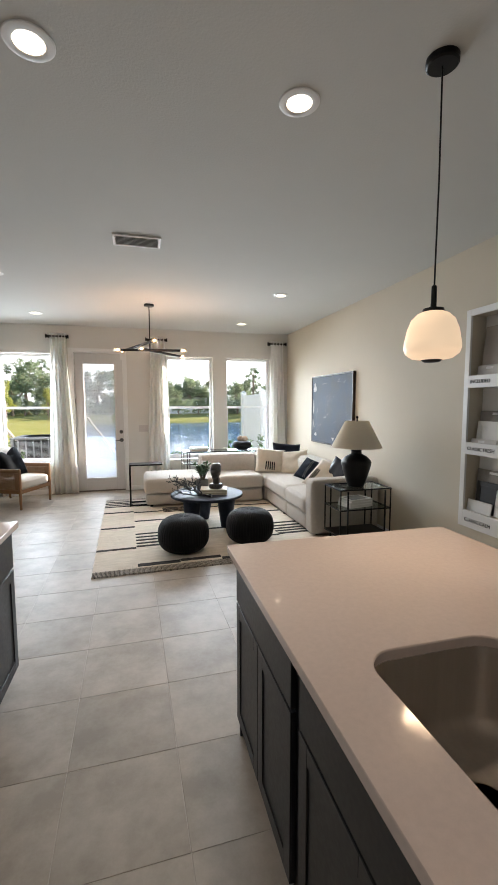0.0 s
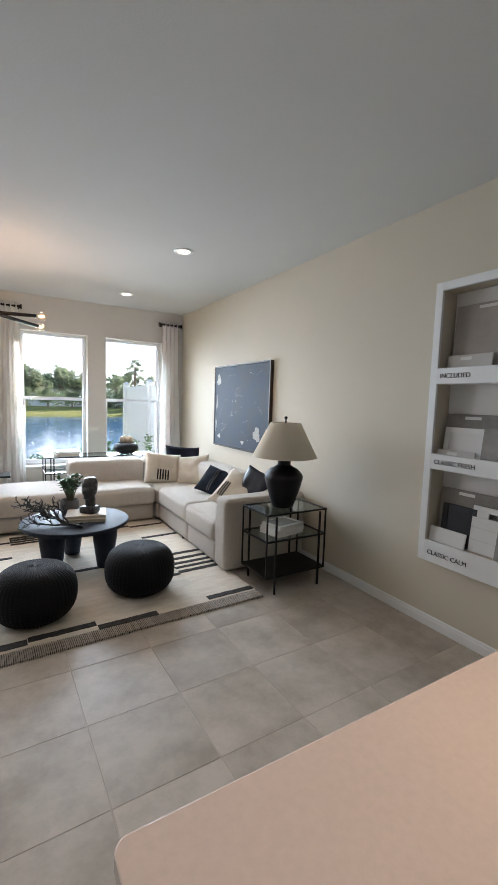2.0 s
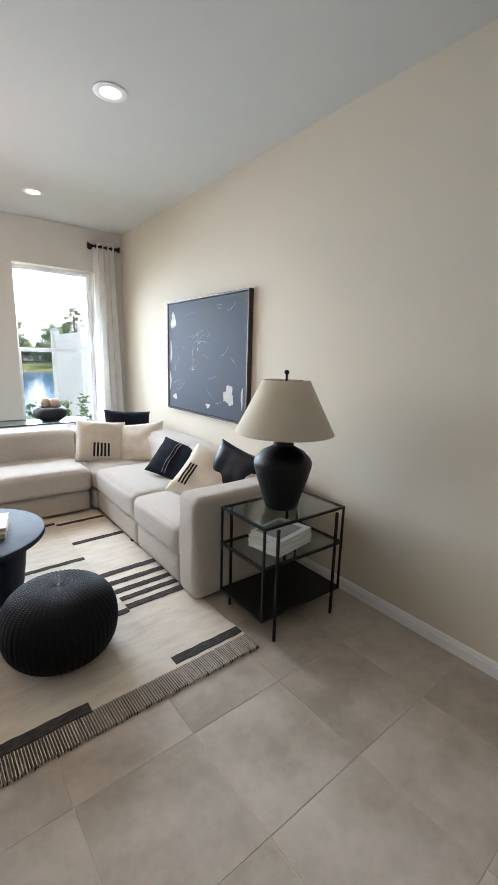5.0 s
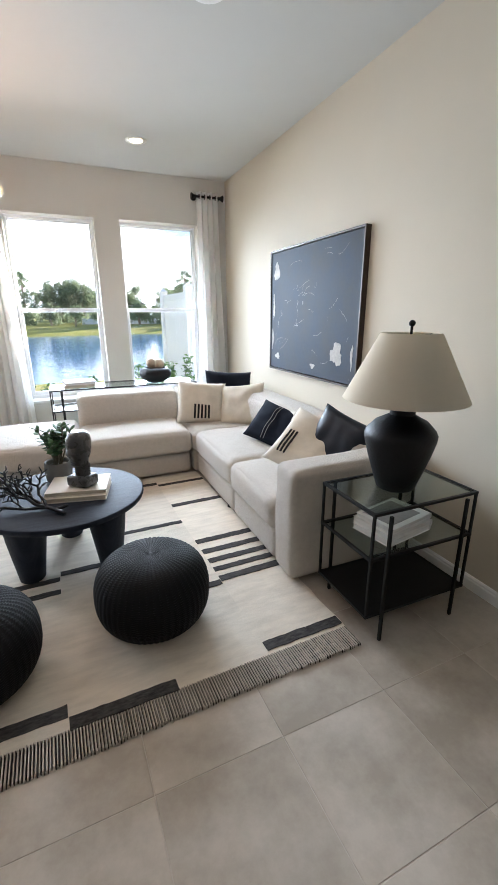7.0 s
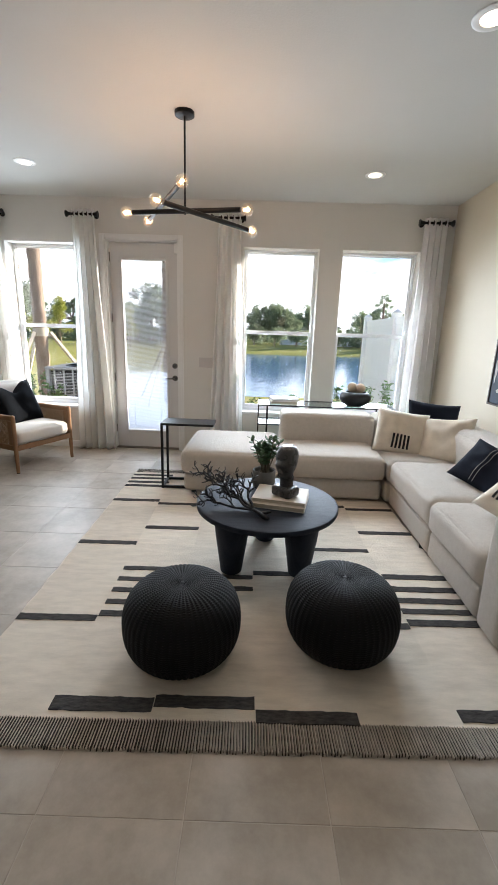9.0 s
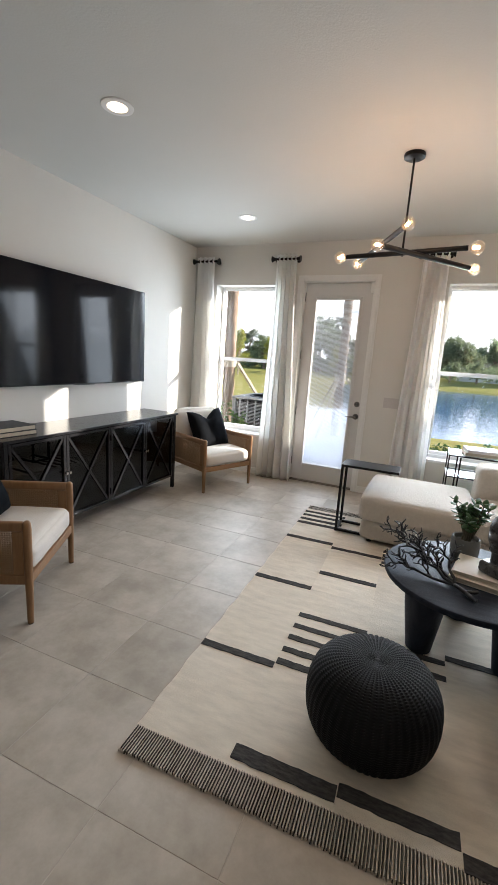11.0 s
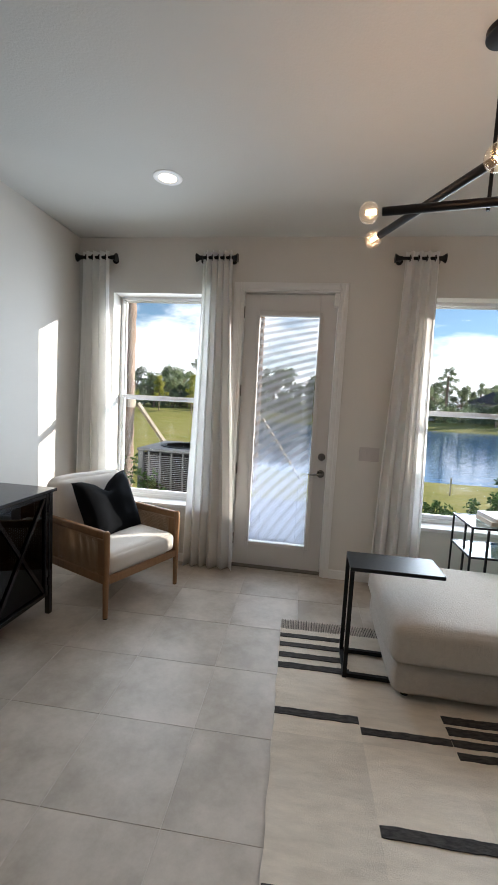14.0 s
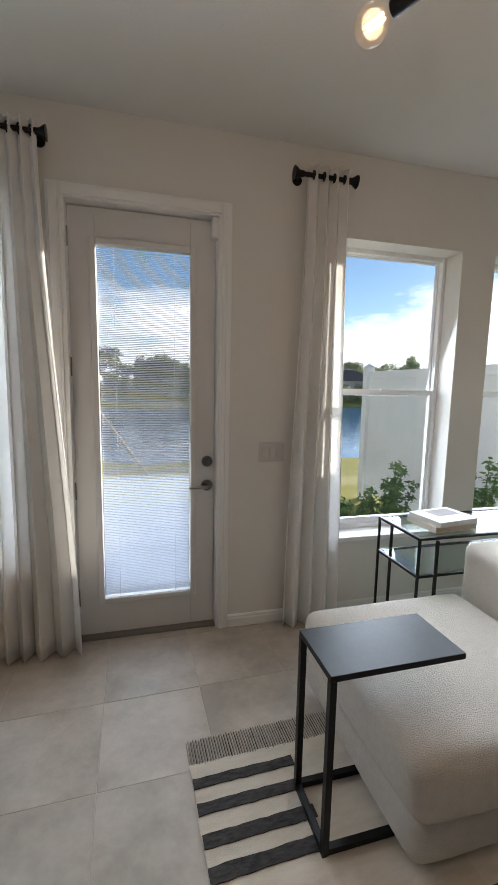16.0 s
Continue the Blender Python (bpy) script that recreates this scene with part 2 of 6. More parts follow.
structure("wall_west", B(XW - 0.2, YS, 0, XW, YN, H), M_WALL, "pale grey painted wall behind the television", "wall")
structure("wall_south", B(XW - 0.2, YS - 0.2, 0, XE + 0.2, YS, H), M_WALL, "plain painted wall behind the kitchen", "wall")
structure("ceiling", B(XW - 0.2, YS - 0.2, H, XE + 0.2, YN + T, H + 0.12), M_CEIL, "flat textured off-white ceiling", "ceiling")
floor = structure("floor", B(XW - 0.2, YS - 0.2, -0.12, XE + 0.2, YN + T, -0.0016), M_GROUT, "floor of large beige porcelain tiles with thin grout lines", "floor")


def skirting(name, x0, y0, x1, y1, side):
    """A moulded skirting board along a wall; side: the way it sticks out."""
    bm = bmesh.new()
    d = Vector((x1 - x0, y1 - y0, 0))
    n = Vector(side)
    pr = [(0, 0), (0.014, 0), (0.014, 0.052), (0.010, 0.059), (0.010, 0.068), (0.004, 0.076), (0, 0.078)]
    ends = []
    for p in ((x0, y0), (x1, y1)):
        ends.append([bm.verts.new((p[0] + n.x * a, p[1] + n.y * a, z)) for a, z in pr])
    k = len(pr)
    for i in range(k):
        bm.faces.new((ends[0][i], ends[0][(i + 1) % k], ends[1][(i + 1) % k], ends[1][i]))
    bm.faces.new(ends[0])
    bm.faces.new(list(reversed(ends[1])))
    return structure(name, bm, M_TRIM, "white moulded skirting board along the wall", "baseboard")


skirting("baseboard_east", XE, YS, XE, YN, (-1, 0, 0))
skirting("baseboard_west", XW, YS, XW, YN, (1, 0, 0))
skirting("baseboard_north_1", XW + 0.015, YN, -0.562, YN, (0, -1, 0))
skirting("baseboard_north_2", 0.400, YN, XE - 0.015, YN, (0, -1, 0))


def window(name, x0, x1, z0, z1):
    """A white single-hung window: outer frame, two sashes, two panes, sill."""
    w = thing(name, pose((x0 + x1) / 2, YN, z0), "white vinyl single-hung window with a raised meeting rail", "window", kind="structure")
    hw, h = (x1 - x0) / 2, z1 - z0
    ya, yb = 0.15, 0.215
    bm = bmesh.new()
    f = 0.028
    box(bm, -hw, ya, 0, -hw + f, yb, h, 0.003, 1)
    box(bm, hw - f, ya, 0, hw, yb, h, 0.003, 1)
    box(bm, -hw + f, ya, h - f, hw - f, yb, h, 0.003, 1)
    box(bm, -hw + f, ya, 0, hw - f, yb, f + 0.01, 0.003, 1)
    part("window_frame", bm, M_VINYL, w)
    mid = 0.955
    for nm, za, zb, dy in (("upper_sash", mid - 0.02, h - f, 0.03), ("lower_sash", f + 0.01, mid + 0.025, 0.0)):
        bm = bmesh.new()
        s = 0.012 if nm == "upper_sash" else 0.022
        top = 0.010 if nm == "upper_sash" else 0.034
        a, b = ya + dy + 0.005, ya + dy + 0.035
        box(bm, -hw + f, a, za, -hw + f + s, b, zb, 0.003, 1)
        box(bm, hw - f - s, a, za, hw - f, b, zb, 0.003, 1)
        box(bm, -hw + f + s, a, zb - top, hw - f - s, b, zb, 0.003, 1)
        box(bm, -hw + f + s, a, za, hw - f - s, b, za + 0.04, 0.003, 1)
        sash = part(nm, bm, M_VINYL, w)
        g = part("pane", B(-hw + f + s, a + 0.012, za + 0.03, hw - f - s, a + 0.018, zb - top + 0.004), M_GLASS, sash)
        g.visible_shadow = False
    part("latch", box(bmesh.new(), -0.03, ya - 0.012, mid + 0.01, 0.03, ya + 0.004, mid + 0.028, 0.004, 2), M_VINYL, w)
    part("window_sill", B(-hw - 0.0, -0.022, -0.028, hw + 0.0, ya - 0.002, 0.004, bevel=0.006), M_TRIM, w, "white painted window sill")
    return w


for k, i in enumerate((0, 2, 3)):
    window("window_%d" % (k + 1), *OPEN[i])


# ---- the back door ----
def back_door():
    d = thing("door_1", pose(0, YN, 0), "pale painted full-light back door, closed, blinds inside the glass", "door", kind="structure")
    bm = bmesh.new()
    for x0, x1, z0, z1 in ((-0.560, -0.500, 0, 2.512), (0.338, 0.398, 0, 2.512), (-0.500, 0.338, 2.455, 2.512)):
        box(bm, x0, -0.016, z0, x1, 0.0, z1, 0.004, 2)
        box(bm, x0 + 0.012, -0.022, z0, x1 - 0.03 if z0 == 0 and x0 > 0 else x1 - 0.012, -0.016, z1 - 0.012, 0.003, 1)
    part("casing", bm, M_TRIM, d, "white moulded door casing")
    bm = bmesh.new()
    box(bm, -0.50, 0.0, 0.0, -0.478, 0.2, 2.46)
    box(bm, 0.325, 0.0, 0.0, 0.345, 0.2, 2.46)
    box(bm, -0.478, 0.0, 2.445, 0.325, 0.2, 2.46)
    part("jamb", bm, M_TRIM, d)
    L, R, gx0, gx1, gz0, gz1 = -0.474, 0.321, -0.335, 0.175, 0.235, 2.255
    ya, yb = 0.075, 0.12
    bm = bmesh.new()
    box(bm, L, ya, 0.012, gx0, yb, 2.44, 0.002, 1)
    box(bm, gx1, ya, 0.012, R, yb, 2.44, 0.002, 1)
    box(bm, gx0, ya, gz1, gx1, yb, 2.44)
    box(bm, gx0, ya, 0.012, gx1, yb, gz0)
    leaf = part("leaf", bm, M_DOOR, d)
    bm = bmesh.new()
    f = 0.035
    for x0, x1, z0, z1 in ((gx0 - f, gx0, gz0 - f, gz1 + f), (gx1, gx1 + f, gz0 - f, gz1 + f), (gx0, gx1, gz1, gz1 + f), (gx0, gx1, gz0 - f, gz0)):
        box(bm, x0, ya - 0.014, z0, x1, ya + 0.0, z1, 0.006, 2)
    part("lite_frame", bm, M_DOOR, leaf)
    for y in (0.084, 0.112):
        g = part("pane", B(gx0, y, gz0, gx1, y + 0.004, gz1), M_GLASS, leaf, "clear glass pane")
        g.visible_shadow = False
    # thin blind slats between the panes, tilted nearly flat
    sl = box(bmesh.new(), gx0 + 0.006, -0.0045, -0.0004, gx1 - 0.006, 0.0045, 0.0004, m=Matrix.Rotation(radians(33), 4, "X"))
    me = bpy.data.meshes.new("slat")
    sl.to_mesh(me)
    sl.free()
    me.materials.append(M_SLAT)
    n = 200
    for k in range(n):
        o = new("slat", me)
        o.location = (0, 0.099, gz0 + 0.012 + (gz1 - gz0 - 0.02) * k / n)
        o.parent = leaf
    bm = bmesh.new()
    for x in (gx0 + 0.09, gx1 - 0.09):
        tube(bm, (x, 0.0925, gz0), (x, 0.0925, gz1), 0.0012, n=6)
    part("blind_cord", bm, M_SLAT, leaf)
    part("slider", B(gx1 + 0.012, ya - 0.02, 1.52, gx1 + 0.024, ya - 0.013, 2.05, bevel=0.003), M_DOOR, leaf)
    # lock and lever
    bm = bmesh.new()
    tube(bm, (0.275, ya - 0.014, 1.055), (0.275, ya, 1.055), 0.032, n=28)
    tube(bm, (0.275, ya - 0.026, 1.055), (0.275, ya - 0.014, 1.055), 0.022, 0.028, n=24)
    box(bm, 0.270, ya - 0.042, 1.037, 0.280, ya - 0.026, 1.073, 0.003, 2)
    part("deadbolt", bm, M_CHROME, leaf, "satin nickel deadbolt thumb-turn", 40)
    bm = bmesh.new()
    tube(bm, (0.275, ya - 0.010, 0.905), (0.275, ya, 0.905), 0.034, n=28)
    tube(bm, (0.275, ya - 0.05, 0.905), (0.275, ya - 0.010, 0.905), 0.012, n=16)
    tube(bm, (0.282, ya - 0.05, 0.905), (0.20, ya - 0.05, 0.900), 0.010, 0.008, n=14)
    tube(bm, (0.20, ya - 0.05, 0.900), (0.165, ya - 0.043, 0.898), 0.008, 0.006, n=14)
    part("lever", bm, M_CHROME, leaf, "satin nickel door lever", 40)
    bm = bmesh.new()
    for z in (0.25, 0.9, 1.6, 2.28):
        tube(bm, (-0.478, ya - 0.006, z - 0.05), (-0.478, ya - 0.006, z + 0.05), 0.007, n=12)
    part("hinge", bm, M_CHROME, d)
    part("closer_bracket", B(0.29, 0.01, 2.33, 0.325, 0.07, 2.44, bevel=0.004), M_TRIM, d)
    part("threshold", B(-0.478, 0.02, 0.0, 0.325, 0.2, 0.014, bevel=0.004), M_THRESH, d, "low bronze threshold")
    return d


M_SLAT = cloth_through("pale_slat", (0.84, 0.87, 0.93), 0.42, 60)
M_PLATE = material("pale_switch_plastic", (0.56, 0.53, 0.52), 0.4)
M_THRESH = material("bronze_sill", (0.20, 0.18, 0.16), 0.5, 0.5)
back_door()


def wall_plate(name, m, w, h, n, label):
    p = thing(name, m, label, "switch")
    part("plate", B(-w / 2, -0.006, -h / 2, w / 2, 0, h / 2, bevel=0.003), M_PLATE, p)
    for k in range(n):
        x = (k - (n - 1) / 2) * 0.046
        part("rocker", B(x - 0.016, -0.010, -0.033, x + 0.016, -0.006, 0.033, bevel=0.002), M_PLATE, p)
    return p


wall_plate("light_switch", pose(0.665, YN, 1.115), 0.165, 0.118, 3, "white three-gang rocker switch plate on the wall")


# ---- curtains on short black rods ----
def curtain_rod(x0, x1):
    c = thing("curtain_rod", pose((x0 + x1) / 2, YN - 0.085, 2.685), "short black metal curtain rod with flared end caps", "curtain rod", "curtain rods")
    h = (x1 - x0) / 2
    part("rod", tube(bmesh.new(), (-h + 0.03, 0, 0), (h - 0.03, 0, 0), 0.0125, n=16), M_BLACK, c, "", 40)
    for s in (-1, 1):
        bm = bmesh.new()
        pr = [(0.0, 0), (0.017, 0), (0.017, 0.02), (0.021, 0.03), (0.034, 0.05), (0.036, 0.055), (0.0, 0.055)]
        lathe(bm, pr, 24)
        bmesh.ops.transform(bm, matrix=Matrix.Translation((s * (h - 0.052), 0, 0)) @ Matrix.Rotation(radians(90 * s), 4, "Y"), verts=bm.verts)
        part("finial", bm, M_BLACK, c, "", 40)
    for s in (-1, 1):
        bm = bmesh.new()
        tube(bm, (s * (h - 0.045), 0, 0), (s * (h - 0.045), 0.085, 0), 0.008, n=12)
        tube(bm, (s * (h - 0.045), 0.078, 0), (s * (h - 0.045), 0.085, 0), 0.028, n=20)
        part("bracket", bm, M_BLACK, c, "", 40)
    return c


def curtain(x0, x1, b0, b1, waves, seed, yoff=0.0):
    """A hanging cloth panel: x0..x1 at the rod, b0..b1 at the floor, with deep upright folds."""
    rng = random.Random(seed)
    bm = bmesh.new()
    nu, nv = waves * 18, 30
    depth = [rng.uniform(0.75, 1.3) for _ in range(2 * waves + 1)]
    drift = [rng.uniform(-0.4, 0.4) for _ in range(2 * waves + 1)]
    rows = []
    for j in range(nv + 1):
        v = j / nv
        z = 2.735 - v * (2.735 - 0.012)
        low = v * v * (3 - 2 * v)
        row = []
        for i in range(nu + 1):
            u = i / nu
            h = u * waves * 2
            k = min(int(h), 2 * waves - 1)
            f = h - k
            # each half fold keeps its own depth down the whole drop and opens a little towards the hem
            d = depth[k] * (1 - f) + depth[k + 1] * f
            a = math.pi * (h + (drift[k] * (1 - f) + drift[k + 1] * f) * low)
            amp = (0.026 + 0.016 * low) * (1 + (d - 1) * low)
            s = math.sin(a)
            y = YN - 0.085 + yoff + amp * math.copysign(abs(s) ** 0.8, s)
            x = (x0 + (x1 - x0) * u) * (1 - low) + (b0 + (b1 - b0) * u) * low + 0.007 * math.sin(2 * a)
            row.append(bm.verts.new((x, y, z)))
        rows.append(row)
    for a, b in zip(rows, rows[1:]):
        for i in range(nu):
            bm.faces.new((a[i], a[i + 1], b[i + 1], b[i]))
    c = thing("curtain", pose(0, 0, 0), "white linen curtain panel hanging in folds to the floor", "curtain", "curtains")
    p = part("panel", bm, M_CURTAIN, c, "", 179)
    s = p.modifiers.new("thickness", "SOLIDIFY")
    s.thickness = 0.002
    for k in range(waves):
        u = (k + 0.5) / waves
        x = x0 + (x1 - x0) * u
        g = bmesh.new()
        pr = [(0.019, -0.003), (0.025, -0.003), (0.025, 0.003), (0.019, 0.003), (0.019, -0.003)]
        lathe(g, pr, 20)
        bmesh.ops.transform(g, matrix=Matrix.Translation((x, YN - 0.085 + yoff, 2.685)) @ Matrix.Rotation(radians(90), 4, "Y"), verts=g.verts)
        part("grommet", g, M_BLACK, c, "black metal grommet", 40)
    return c


for a, b in ((-1.965, -1.60), (-0.88, -0.53), (0.73, 1.105), (2.985, 3.345)):
    curtain_rod(a, b)
curtain(-1.91, -1.665, -1.93, -1.615, 4, 1)
curtain(-0.82, -0.57, -0.88, -0.44, 5, 2)
curtain(0.81, 1.06, 0.74, 1.12, 4, 3)
curtain(3.04, 3.29, 3.00, 3.37, 4, 4)


# ---- ceiling fixtures ----
def downlight(x, y):
    d = thing("downlight", pose(x, y, H), "round recessed downlight with white trim, switched on", "ceiling light", "downlights")
    part("trim_ring", lathe(bmesh.new(), [(0.056, 0.0), (0.092, -0.001), (0.090, -0.005), (0.066, -0.010), (0.056, -0.006), (0.056, 0.0)], 36), M_TRIM, d, "", 40)
    part("lens", lathe(bmesh.new(), [(0.0, -0.002), (0.056, -0.002), (0.056, -0.004), (0.040, -0.006), (0.0, -0.007)], 36), M_LED, d, "glowing lens", 40)
    return d


for dx, dy in DOWNLIGHTS:
    downlight(dx, dy)


def ceiling_vent():
    v = thing("ceiling_vent", pose(0.63, 4.14, H), "white ceiling air vent with angled slats", "air vent")
    bm = bmesh.new()
    w, h, f = 0.19, 0.115, 0.022
    for x0, x1, y0, y1 in ((-w, w, -h, -h + f), (-w, w, h - f, h), (-w, -w + f, -h + f, h - f), (w - f, w, -h + f, h - f)):
        box(bm, x0, y0, -0.014, x1, y1, 0, 0.004, 1)
    part("frame", bm, M_TRIM, v)
    # no hole in the ceiling: a thin black sheet stands for the shade inside
    part("vent_shade_sheet", B(-w + f, -h + f, -0.003, w - f, h - f, -0.001), M_BLACK, v, "black sheet standing in for the shade behind the slats")
    for k in range(7):
        y = -h + f + 0.012 + k * (2 * h - 2 * f - 0.02) / 6.5
        part("slat", box(bmesh.new(), -w + f, -0.012, -0.001, w - f, 0.012, 0.001, m=Matrix.Translation((0, y, -0.010)) @ Matrix.Rotation(radians(35), 4, "X")), M_TRIM, v)
    return v


ceiling_vent()

M_BULB = glass_like("bulb_glass", (1.0, 0.97, 0.92), glow=(1.0, 0.62, 0.34), glow_strength=0.032)
M_FILAMENT = glowing("filament", (1.0, 0.66, 0.36), 7.5)


def chandelier():
    """Three crossing black bars, a clear globe bulb at each end."""
    cx, cy = 0.764, 6.361
    c = thing("chandelier", pose(cx, cy, H), "black three-bar chandelier with six clear globe bulbs, lit", "chandelier")
    part("canopy", lathe(bmesh.new(), [(0.0, -0.026), (0.060, -0.026), (0.066, -0.022), (0.066, 0.0), (0.0, 0.0)], 36), M_BLACK, c, "", 40)
    part("stem", tube(bmesh.new(), (0, 0, -0.62), (0, 0, -0.02), 0.007, n=14), M_BLACK, c, "", 40)
    bars = [((0.337, 6.392, 2.272), (1.209, 6.229, 2.268)), ((0.650, 5.985, 2.245), (1.229, 6.683, 2.235)), ((0.398, 6.749, 2.305), (0.815, 5.985, 2.352))]
    for a, b in bars:
        a, b = Vector(a) - Vector((cx, cy, H)), Vector(b) - Vector((cx, cy, H))
        u = (b - a).normalized()
        bar = part("bar", tube(bmesh.new(), a + u * 0.05, b - u * 0.05, 0.0165, n=18), M_BLACK, c, "", 40)
        for p, s in ((a, 1), (b, -1)):
            bm = bmesh.new()
            bmesh.ops.create_uvsphere(bm, u_segments=20, v_segments=12, radius=0.040, matrix=Matrix.Translation(p))
            bulb = part("bulb", bm, M_BULB, bar, "clear glass globe bulb", 179)
            bulb.visible_shadow = False
            bm = bmesh.new()
            for k in range(4):
                q = Vector((0, 0, 0.007)).cross(u)
                off = Matrix.Rotation(k * math.pi / 2, 4, u) @ (q if q.length > 1e-4 else Vector((0.007, 0, 0)))
                tube(bm, p + u * s * 0.028 + off, p - u * s * 0.012 + off, 0.0028, n=6)
            part("filament", bm, M_FILAMENT, bar, "glowing filament")
            lamp = bpy.data.lights.new("bulb_light", "POINT")
            lamp.energy, lamp.color, lamp.shadow_soft_size = 1.05, (1.0, 0.58, 0.33), 0.03
            lo = new("bulb_light", lamp)
            lo.location = p + Vector((cx, cy, H)) - u * s * 0.01
    return c


chandelier()

M_OPAL = glowing("opal_glass", (1.0, 0.74, 0.50), 0.20)


def pendant():
    p = thing("pendant_lamp", pose(1.80, 1.985, H), "pendant lamp with a lit opal glass shade on a black cord", "pendant lamp")
    part("canopy", lathe(bmesh.new(), [(0.0, -0.028), (0.055, -0.028), (0.062, -0.022), (0.062, 0.0), (0.0, 0.0)], 32), M_BLACK, p, "", 40)
    bm = bmesh.new()
    tube(bm, (0, 0, -0.90), (0.004, 0, -0.45), 0.0035, n=10)
    tube(bm, (0.004, 0, -0.45), (0, 0, -0.02), 0.0035, n=10)
    part("cord", bm, M_BLACK, p)
    part("socket", lathe(bmesh.new(), [(0.0, -0.965), (0.045, -0.965), (0.040, -0.950), (0.012, -0.945), (0.010, -0.86), (0.004, -0.855), (0.0, -0.855)], 24), M_BLACK, p, "black metal socket cap", 40)
    pr = [(0.040, -0.962), (0.062, -0.972), (0.085, -0.995), (0.100, -1.035), (0.110, -1.085), (0.112, -1.110), (0.104, -1.132), (0.080, -1.150), (0.045, -1.157), (0.030, -1.158)]
    part("shade", lathe(bmesh.new(), pr, 40), M_OPAL, p, "glowing opal glass dome shade", 60)
    part("bottom_cap", lathe(bmesh.new(), [(0.0, -1.168), (0.030, -1.166), (0.042, -1.158), (0.030, -1.154), (0.0, -1.154)], 28), M_BLACK, p, "", 40)
    return p


pendant()
spot_lamp("pendant_light", (1.80, 1.985, H - 1.175), 3.6, (1.0, 0.72, 0.46), 160)

# ---- kitchen island and left counter ----
M_QUARTZ = material("pale_quartz", (0.67, 0.555, 0.50), 0.10, 0, 300, 0.0, 0.38, 0.06, 60)
M_CABINET = material("navy_black_cabinet", (0.013, 0.014, 0.018), 0.42, 0, 60, 0.0002, 0.5, 0.15, 5)
M_STEEL = material("brushed_steel", (0.86, 0.76, 0.66), 0.45, 0.8, 250, 0.0003, 0.5, 0.1, 20, stretch=(1, 1, 0.06))


def rounded_outline(x0, y0, x1, y1, r, n=8):
    out = []
    for cx, cy, a0 in ((x1 - r, y1 - r, 0), (x0 + r, y1 - r, 90), (x0 + r, y0 + r, 180), (x1 - r, y0 + r, 270)):
        for k in range(n + 1):
            a = radians(a0 + 90 * k / n)
            out.append((cx + r * math.cos(a), cy + r * math.sin(a)))
    return out


def slab_with_hole(outer, inner, z0, z1):
    """A plate with a hole; both outlines run the same way round and have as many points."""
    bm = bmesh.new()
    n = len(outer)
    ring = lambda pts, z: [bm.verts.new((x, y, z)) for x, y in pts]
    ot, ob_, it, ib = ring(outer, z1), ring(outer, z0), ring(inner, z1), ring(inner, z0)
    for k in range(n):
        j = (k + 1) % n
        bm.faces.new((ot[k], ot[j], it[j], it[k]))
        bm.faces.new((ob_[j], ob_[k], ib[k], ib[j]))
        bm.faces.new((ob_[k], ob_[j], ot[j], ot[k]))
        bm.faces.new((it[k], it[j], ib[j], ib[k]))
    return bm


IX0, IX1, IY0, IY1, IZ = 0.985, 2.115, -0.35, 2.265, 0.913


def shaker_door(parent, name, m, w, h, rail=0.055):
    """A recessed-panel cabinet front in its own x-z plane, facing -y."""
    d = part(name, box(bmesh.new(), 0, 0.006, 0, w, 0.018, h, 0.001, 1), M_CABINET, parent)
    d.matrix_local = m
    bm = bmesh.new()
    for x0, x1, z0, z1 in ((0, rail, 0, h), (w - rail, w, 0, h), (rail, w - rail, 0, rail), (rail, w - rail, h - rail, h)):
        box(bm, x0, 0, z0, x1, 0.0065, z1, 0.0015, 1)
    part("raised_frame", bm, M_CABINET, d)
    return d


